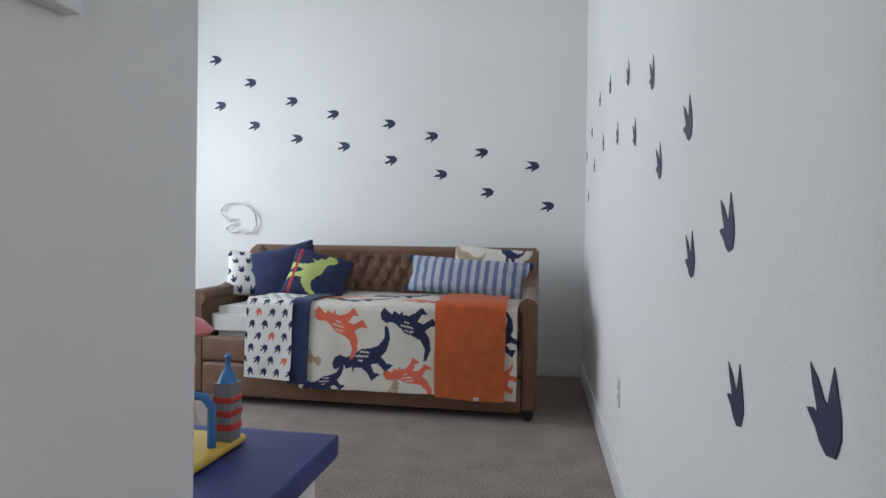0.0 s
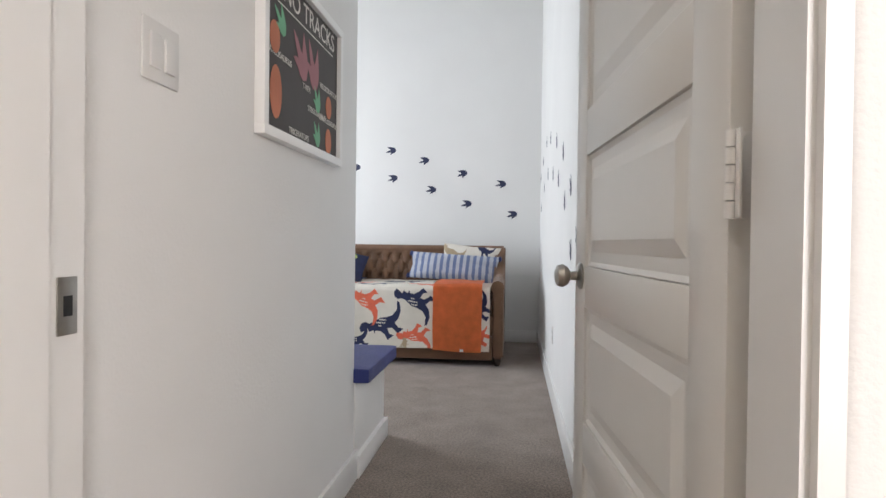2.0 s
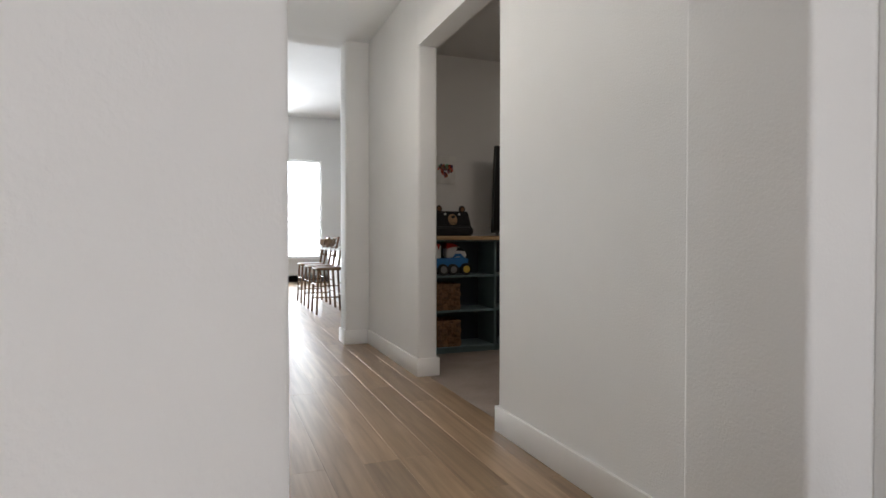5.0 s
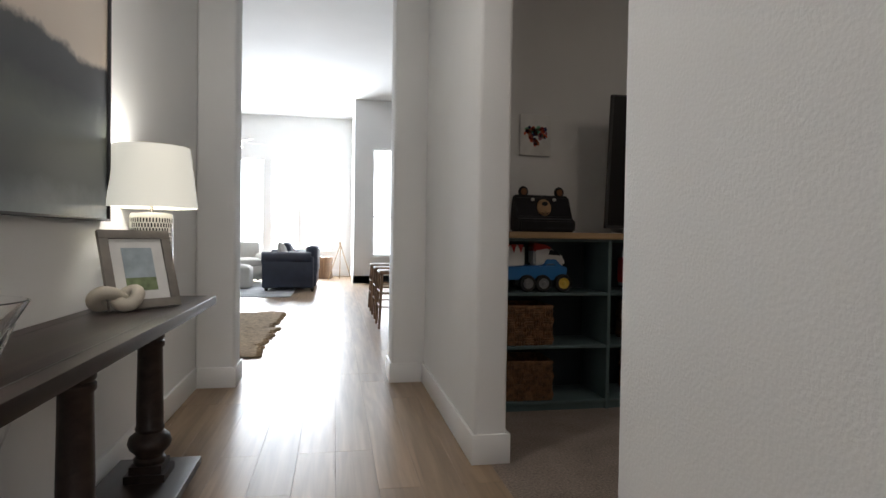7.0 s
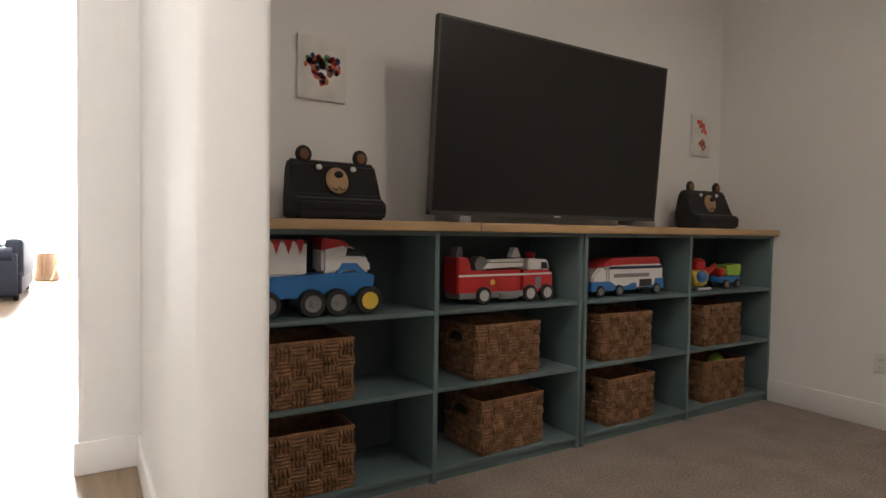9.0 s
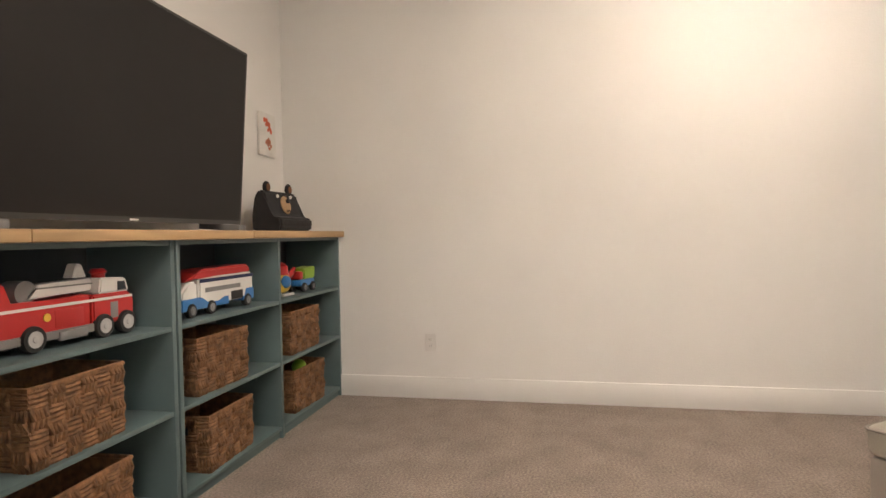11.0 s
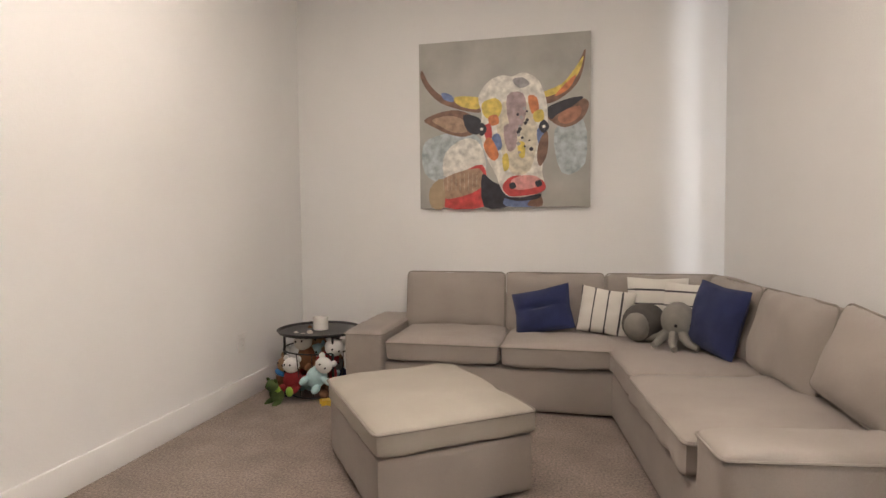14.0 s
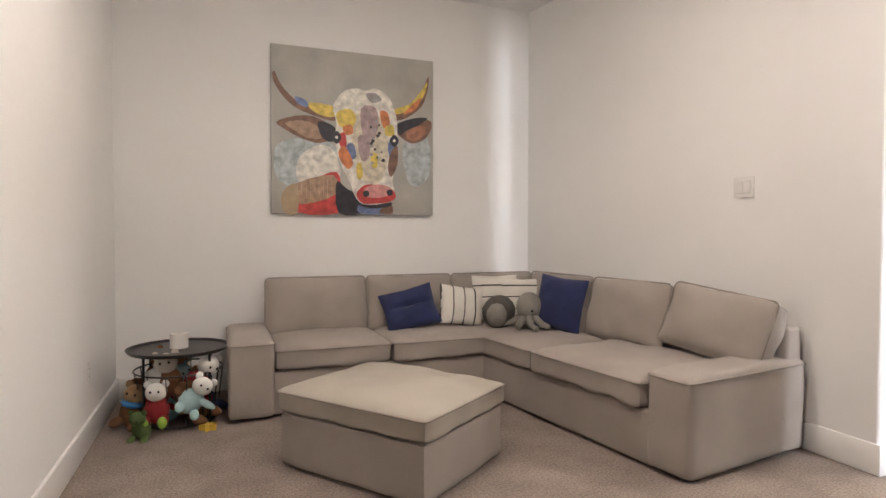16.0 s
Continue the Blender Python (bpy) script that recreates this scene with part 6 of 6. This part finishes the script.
for k in range(170):
    y = 5.27 + 2.9 * k / 170
    w_ = k / 170
    ex = 0.11 * (noise.noise(Vector((w_ * 9, 3, 0))) + 0.6 * noise.noise(Vector((w_ * 31, 5, 0))))
    tube([(1.15 + ex, y, 0.012), (1.18 + ex + rnd.uniform(0, 0.03), y + rnd.uniform(-0.015, 0.015), 0.012), (1.20 + ex + rnd.uniform(0, 0.03), y + rnd.uniform(-0.03, 0.03), 0.008)], 0.008, 5, bm=q)
part("fringe", q, JUTE, jr)
lr = thing("living_rug", "pale grey patterned area rug", "rug", pose(0, 0, 0))
part("rug_top", box(-2.2, 10.25, 0.0, 1.12, 13.6, 0.012, 0.004), PALERUG, lr)

ch = thing("dining_chair", "black ladder-back dining chair on the jute rug", "chair", pose(0.46, 6.92, 0.022, 0, 0, -92))
for x in (-0.2, 0.2):
    part("back_post", tube([(x, 0.21, 0), (x, 0.20, 0.45), (x * 0.98, 0.26, 0.8), (x * 0.96, 0.31, 1.05)], 0.018, 8), BLACKP, ch)
    part("front_leg", lathe([(0.014, 0), (0.02, 0.1), (0.016, 0.25), (0.022, 0.42)], 12, Matrix.Translation((x, -0.2, 0))), BLACKP, ch)
for z, y in ((0.58, 0.23), (0.70, 0.245), (0.82, 0.265), (0.95, 0.29)):
    part("slat", tube([(-0.19, y, z), (-0.1, y + 0.02, z + 0.015), (0.1, y + 0.02, z + 0.015), (0.19, y, z)], 0.02, 6), BLACKP, ch)
part("seat", box(-0.22, -0.23, 0.42, 0.22, 0.2, 0.46, 0.015), FARWHITE, ch, "pale padded seat")
for z in (0.15, 0.26):
    part("stretcher", tube([(-0.2, -0.2, z), (0.2, -0.2, z)], 0.011, 6), BLACKP, ch)
    part("stretcher", tube([(-0.2, -0.2, z), (-0.2, 0.2, z)], 0.011, 6), BLACKP, ch)
    part("stretcher", tube([(0.2, -0.2, z), (0.2, 0.2, z)], 0.011, 6), BLACKP, ch)


def roll_sofa(label, m, w, d_, material, leg=True, h=0.62, back=0.88):
    s = thing("armchair" if w < 1.3 else "couch", label, "armchair" if w < 1.3 else "couch", m)
    part("base", box(-w / 2 + 0.08, -d_ / 2 + 0.06, 0.09, w / 2 - 0.08, d_ / 2, 0.40, 0.04, 3), material, s)
    for x in (-1, 1):
        xc = x * (w / 2 - 0.11)
        part("arm", box(xc - 0.09, -d_ / 2, 0.07, xc + 0.09, d_ / 2 - 0.05, h - 0.06, 0.03, 3), material, s)
        part("arm_roll", tube([(xc, -d_ / 2 - 0.01, h - 0.09), (xc, d_ / 2 - 0.1, h - 0.09)], 0.115, 18), material, s)
    part("backrest", box(-w / 2 + 0.1, d_ / 2 - 0.2, 0.3, w / 2 - 0.1, d_ / 2 + 0.02, back, 0.07, 4), material, s)
    q = padded(w - 0.42, d_ - 0.22, 0.16, 0.02, 0.04, 8, 1)
    q.transform(Matrix.Translation((0, -0.06, 0.36)))
    part("seat_cushion", q, material, s)
    for x in (-1, 1):
        for y in (-1, 1):
            part("foot", lathe([(0.02, 0), (0.035, 0.03), (0.03, 0.09)], 10, Matrix.Translation((x * (w / 2 - 0.12), y * (d_ / 2 - 0.07), 0))), BLACKP, s)
    return s


roll_sofa("dark navy leather couch seen from its end", pose(1.03, 12.15, 0, 0, 0, -90), 1.95, 0.98, FARNAVY, h=0.72, back=0.86)
for (x, y, mt_, a) in ((0.95, 11.55, FARWHITE, 90), (1.05, 11.9, FARNAVY, 80)):
    scatter_pillow("pale throw pillow on the navy couch" if mt_ is FARWHITE else "dark blue throw pillow on the navy couch", 0.45, 0.42, 0.16, pose(x, y, 0.53, -18, 0, a), None, mt_, 3, 10)
roll_sofa("cream upholstered armchair with nailhead rolled arms", pose(-0.05, 13.3, 0.012, 0, 0, 20), 0.95, 0.9, FARWHITE)
ot2 = thing("footstool", "cream skirted footstool on the rug", "ottoman", pose(-0.05, 11.95, 0.012))
q = padded(0.62, 0.55, 0.42, 0.04, 0.05, 10, 2)
part("body", q, FARWHITE, ot2)
roll_sofa("cream rolled-arm couch beside the rug", pose(-0.75, 10.9, 0, 0, 0, 90), 2.0, 0.95, FARWHITE)
bt = thing("accent_table", "small round drum side table by the windows", "side table", pose(1.62, 14.75, 0))
part("drum", lathe([(0.18, 0), (0.2, 0.02), (0.17, 0.25), (0.2, 0.5), (0.18, 0.53)], 20), STOOLWOOD, bt)
tp = thing("tripod_stand", "thin brass tripod stand by the windows", "stand", pose(1.98, 14.3, 0))
for a in (90, 210, 330):
    part("leg", tube([(0.32 * math.cos(radians(a)), 0.32 * math.sin(radians(a)), 0), (0.01, 0, 0.85)], 0.009, 6), GOLDW, tp)
part("cap", lathe([(0.02, 0.84), (0.02, 0.9)], 10), GOLDW, tp)
for i in range(3):
    bs = thing("bar_stool", "brown wooden bar stool with a curved back", "bar stool", pose(2.56, 6.95 + i * 0.80, 0, 0, 0, -90), "bar stools at the island")
    for x in (-0.19, 0.19):
        part("front_leg", tube([(x * 1.15, -0.2, 0), (x, -0.17, 0.62)], 0.016, 8), STOOLWOOD, bs)
        part("back_leg", tube([(x * 1.15, 0.22, 0), (x, 0.18, 0.62), (x, 0.22, 0.85), (x * 0.95, 0.28, 1.10)], 0.018, 8), STOOLWOOD, bs)
    for z in (0.25, 0.42):
        part("stretcher", tube([(-0.21, -0.19, z), (0.21, -0.19, z)], 0.010, 6), STOOLWOOD, bs)
        part("stretcher", tube([(-0.21, 0.2, z), (0.21, 0.2, z)], 0.010, 6), STOOLWOOD, bs)
        part("stretcher", tube([(-0.2, -0.18, z - 0.05), (-0.2, 0.2, z - 0.05)], 0.010, 6), STOOLWOOD, bs)
    for z in (0.8, 0.94, 1.08):
        part("back_rail", tube([(-0.18, 0.22 + 0.15 * (z - 0.75), z), (0, 0.26 + 0.15 * (z - 0.75), z), (0.18, 0.22 + 0.15 * (z - 0.75), z)], 0.018, 8), STOOLWOOD, bs)
    part("seat", box(-0.21, -0.2, 0.62, 0.21, 0.2, 0.66, 0.015), STOOLWOOD, bs)
isl = thing("kitchen_island", "white kitchen island with a pale stone top", "kitchen island", pose(0, 0, 0))
part("cabinet", box(2.98, 6.5, 0, 3.9, 9.3, 0.88, 0.005), TRIM, isl)
part("stone_top", box(2.78, 6.4, 0.88, 3.95, 9.4, 0.92, 0.006), MATB, isl)
bo = thing("stack_of_bowls", "stack of brown wooden bowls on the island", "bowls", pose(2.95, 9.15, 0.921))
part("bowl_stack", lathe([(0.07, 0), (0.14, 0.05), (0.15, 0.09), (0.14, 0.10), (0.15, 0.14), (0.13, 0.145)], 20), STOOLWOOD, bo)

# ceiling fan
cf = thing("ceiling_fan", "white five-blade ceiling fan with globe light on a rod", "ceiling fan", pose(-0.23, 13.0, 2.99))
part("rod", lathe([(0.014, 0.08), (0.014, 1.08)], 10), PEWTER, cf)
part("canopy", lathe([(0.07, 1.11), (0.06, 1.06), (0.02, 1.03)], 16), PEWTER, cf)
part("motor", lathe([(0.05, 0.1), (0.11, 0.07), (0.12, 0.02), (0.09, -0.04), (0.05, -0.06)], 20), PEWTER, cf)
part("globe", ball(0, 0, -0.11, 0.09, 0.09, 0.075), glow("fan_globe", (1, 0.97, 0.9), 3), cf)
for i in range(5):
    q = box(0.13, -0.06, 0.0, 0.66, 0.06, 0.010, 0.004)
    q.transform(Matrix.Rotation(2 * math.pi * i / 5 + 0.3, 4, "Z") @ Matrix.Rotation(0.2, 4, "X"))
    part("blade", q, WHITEP, cf)
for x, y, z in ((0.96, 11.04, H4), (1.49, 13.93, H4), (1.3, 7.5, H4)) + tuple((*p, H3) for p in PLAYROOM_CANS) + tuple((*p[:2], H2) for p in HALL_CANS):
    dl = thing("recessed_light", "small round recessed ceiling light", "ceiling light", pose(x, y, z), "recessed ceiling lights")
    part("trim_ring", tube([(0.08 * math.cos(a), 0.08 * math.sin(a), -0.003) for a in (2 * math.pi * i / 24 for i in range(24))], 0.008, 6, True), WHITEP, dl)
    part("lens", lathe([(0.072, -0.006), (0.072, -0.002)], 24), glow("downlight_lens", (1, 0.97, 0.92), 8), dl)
for x, z, w, h in ((-1.45, 2.4, 0.75, 1.25), (-1.65, 1.25, 0.4, 0.5)):
    framed("wall_picture", "pale print in a thin grey frame on the far wall", pose(x, 15.499, z), w, h, 0.05, 0.03, PEWTER, MATB)


# windows
def window(name, x0, x1, z0, z1, y, blinds=False):
    w = thing(name, "tall white framed window with bright daylight", "window", pose(0, 0, 0))
    w["kind"] = "structure"
    f = 0.045
    part("window_frame", boxes((x0, y + 0.05, z0, x0 + f, y + 0.11, z1), (x1 - f, y + 0.05, z0, x1, y + 0.11, z1), (x0 + f, y + 0.05, z1 - f, x1 - f, y + 0.11, z1), (x0 + f, y + 0.05, z0, x1 - f, y + 0.11, z0 + f), (x0 + f, y + 0.055, z0 + 0.36 * (z1 - z0), x1 - f, y + 0.105, z0 + 0.36 * (z1 - z0) + 0.04)), TRIM, w, smooth=False)
    part("window_sill", box(x0 - 0.04, y - 0.05, z0 - 0.03, x1 + 0.04, y + 0.05, z0, 0.004), TRIM, w)
    if blinds:
        for i in range(20):
            q = box(x0 + 0.02, y + 0.0, z1 - 0.08 - i * 0.045, x1 - 0.02, y + 0.035, z1 - 0.076 - i * 0.045)
            part("blind_slat", q, WHITEP, w)
    return w


window("window_1", -0.62, 0.08, 0.66, 2.98, 15.5)
window("window_2", 0.25, 0.95, 0.66, 2.98, 15.5)
window("window_3", 1.10, 1.80, 0.66, 2.98, 15.5)
window("window_4", 2.67, 3.53, 0.60, 3.04, 13.24, True)
GLOWSKY = glow("overcast_backdrop", (0.95, 0.97, 1.0), 7.0)
structure("backdrop", boxes((-3.0, 16.6, -0.3, 2.2, 16.7, 4.5), (2.5, 14.6, -0.3, 4.6, 14.7, 4.5)), GLOWSKY, label="bright hazy daylight outside the windows")

# oak planks
rnd = random.Random(2)
PL = {}


def plank(x, y, w, ln):
    key = (round(w, 3), round(ln, 2))
    if key not in PL:
        me = bpy.data.meshes.new("plank")
        b = box(-w / 2 + 0.0004, -ln / 2 + 0.0004, -0.01, w / 2 - 0.0004, ln / 2 - 0.0004, 0.0, 0.0007, 1)
        b.to_mesh(me)
        b.free()
        me.materials.append(OAK)
        PL[key] = me
    ob = new("plank", PL[key])
    ob.parent = FLOOR
    ob.location = (x, y, 0)


def planks(x0, x1, y0, y1, w, ln):
    n = round((x1 - x0) / w)
    for i in range(n):
        x = x0 + (i + 0.5) * w
        y = y0
        off = rnd.choice((0.45, 0.9, 1.35, ln))
        while y < y1 - 0.01:
            e = min(y1, y + off)
            plank(x, (y + e) / 2, w, e - y)
            y, off = e, ln


planks(0.80, 2.58, -3.75, 4.6, 0.178, 1.8)
planks(-1.75, 0.80, -3.75, -1.062, 0.2125, 1.8)
planks(-0.8, 3.65, 4.6, 15.5, 0.178, 2.2)
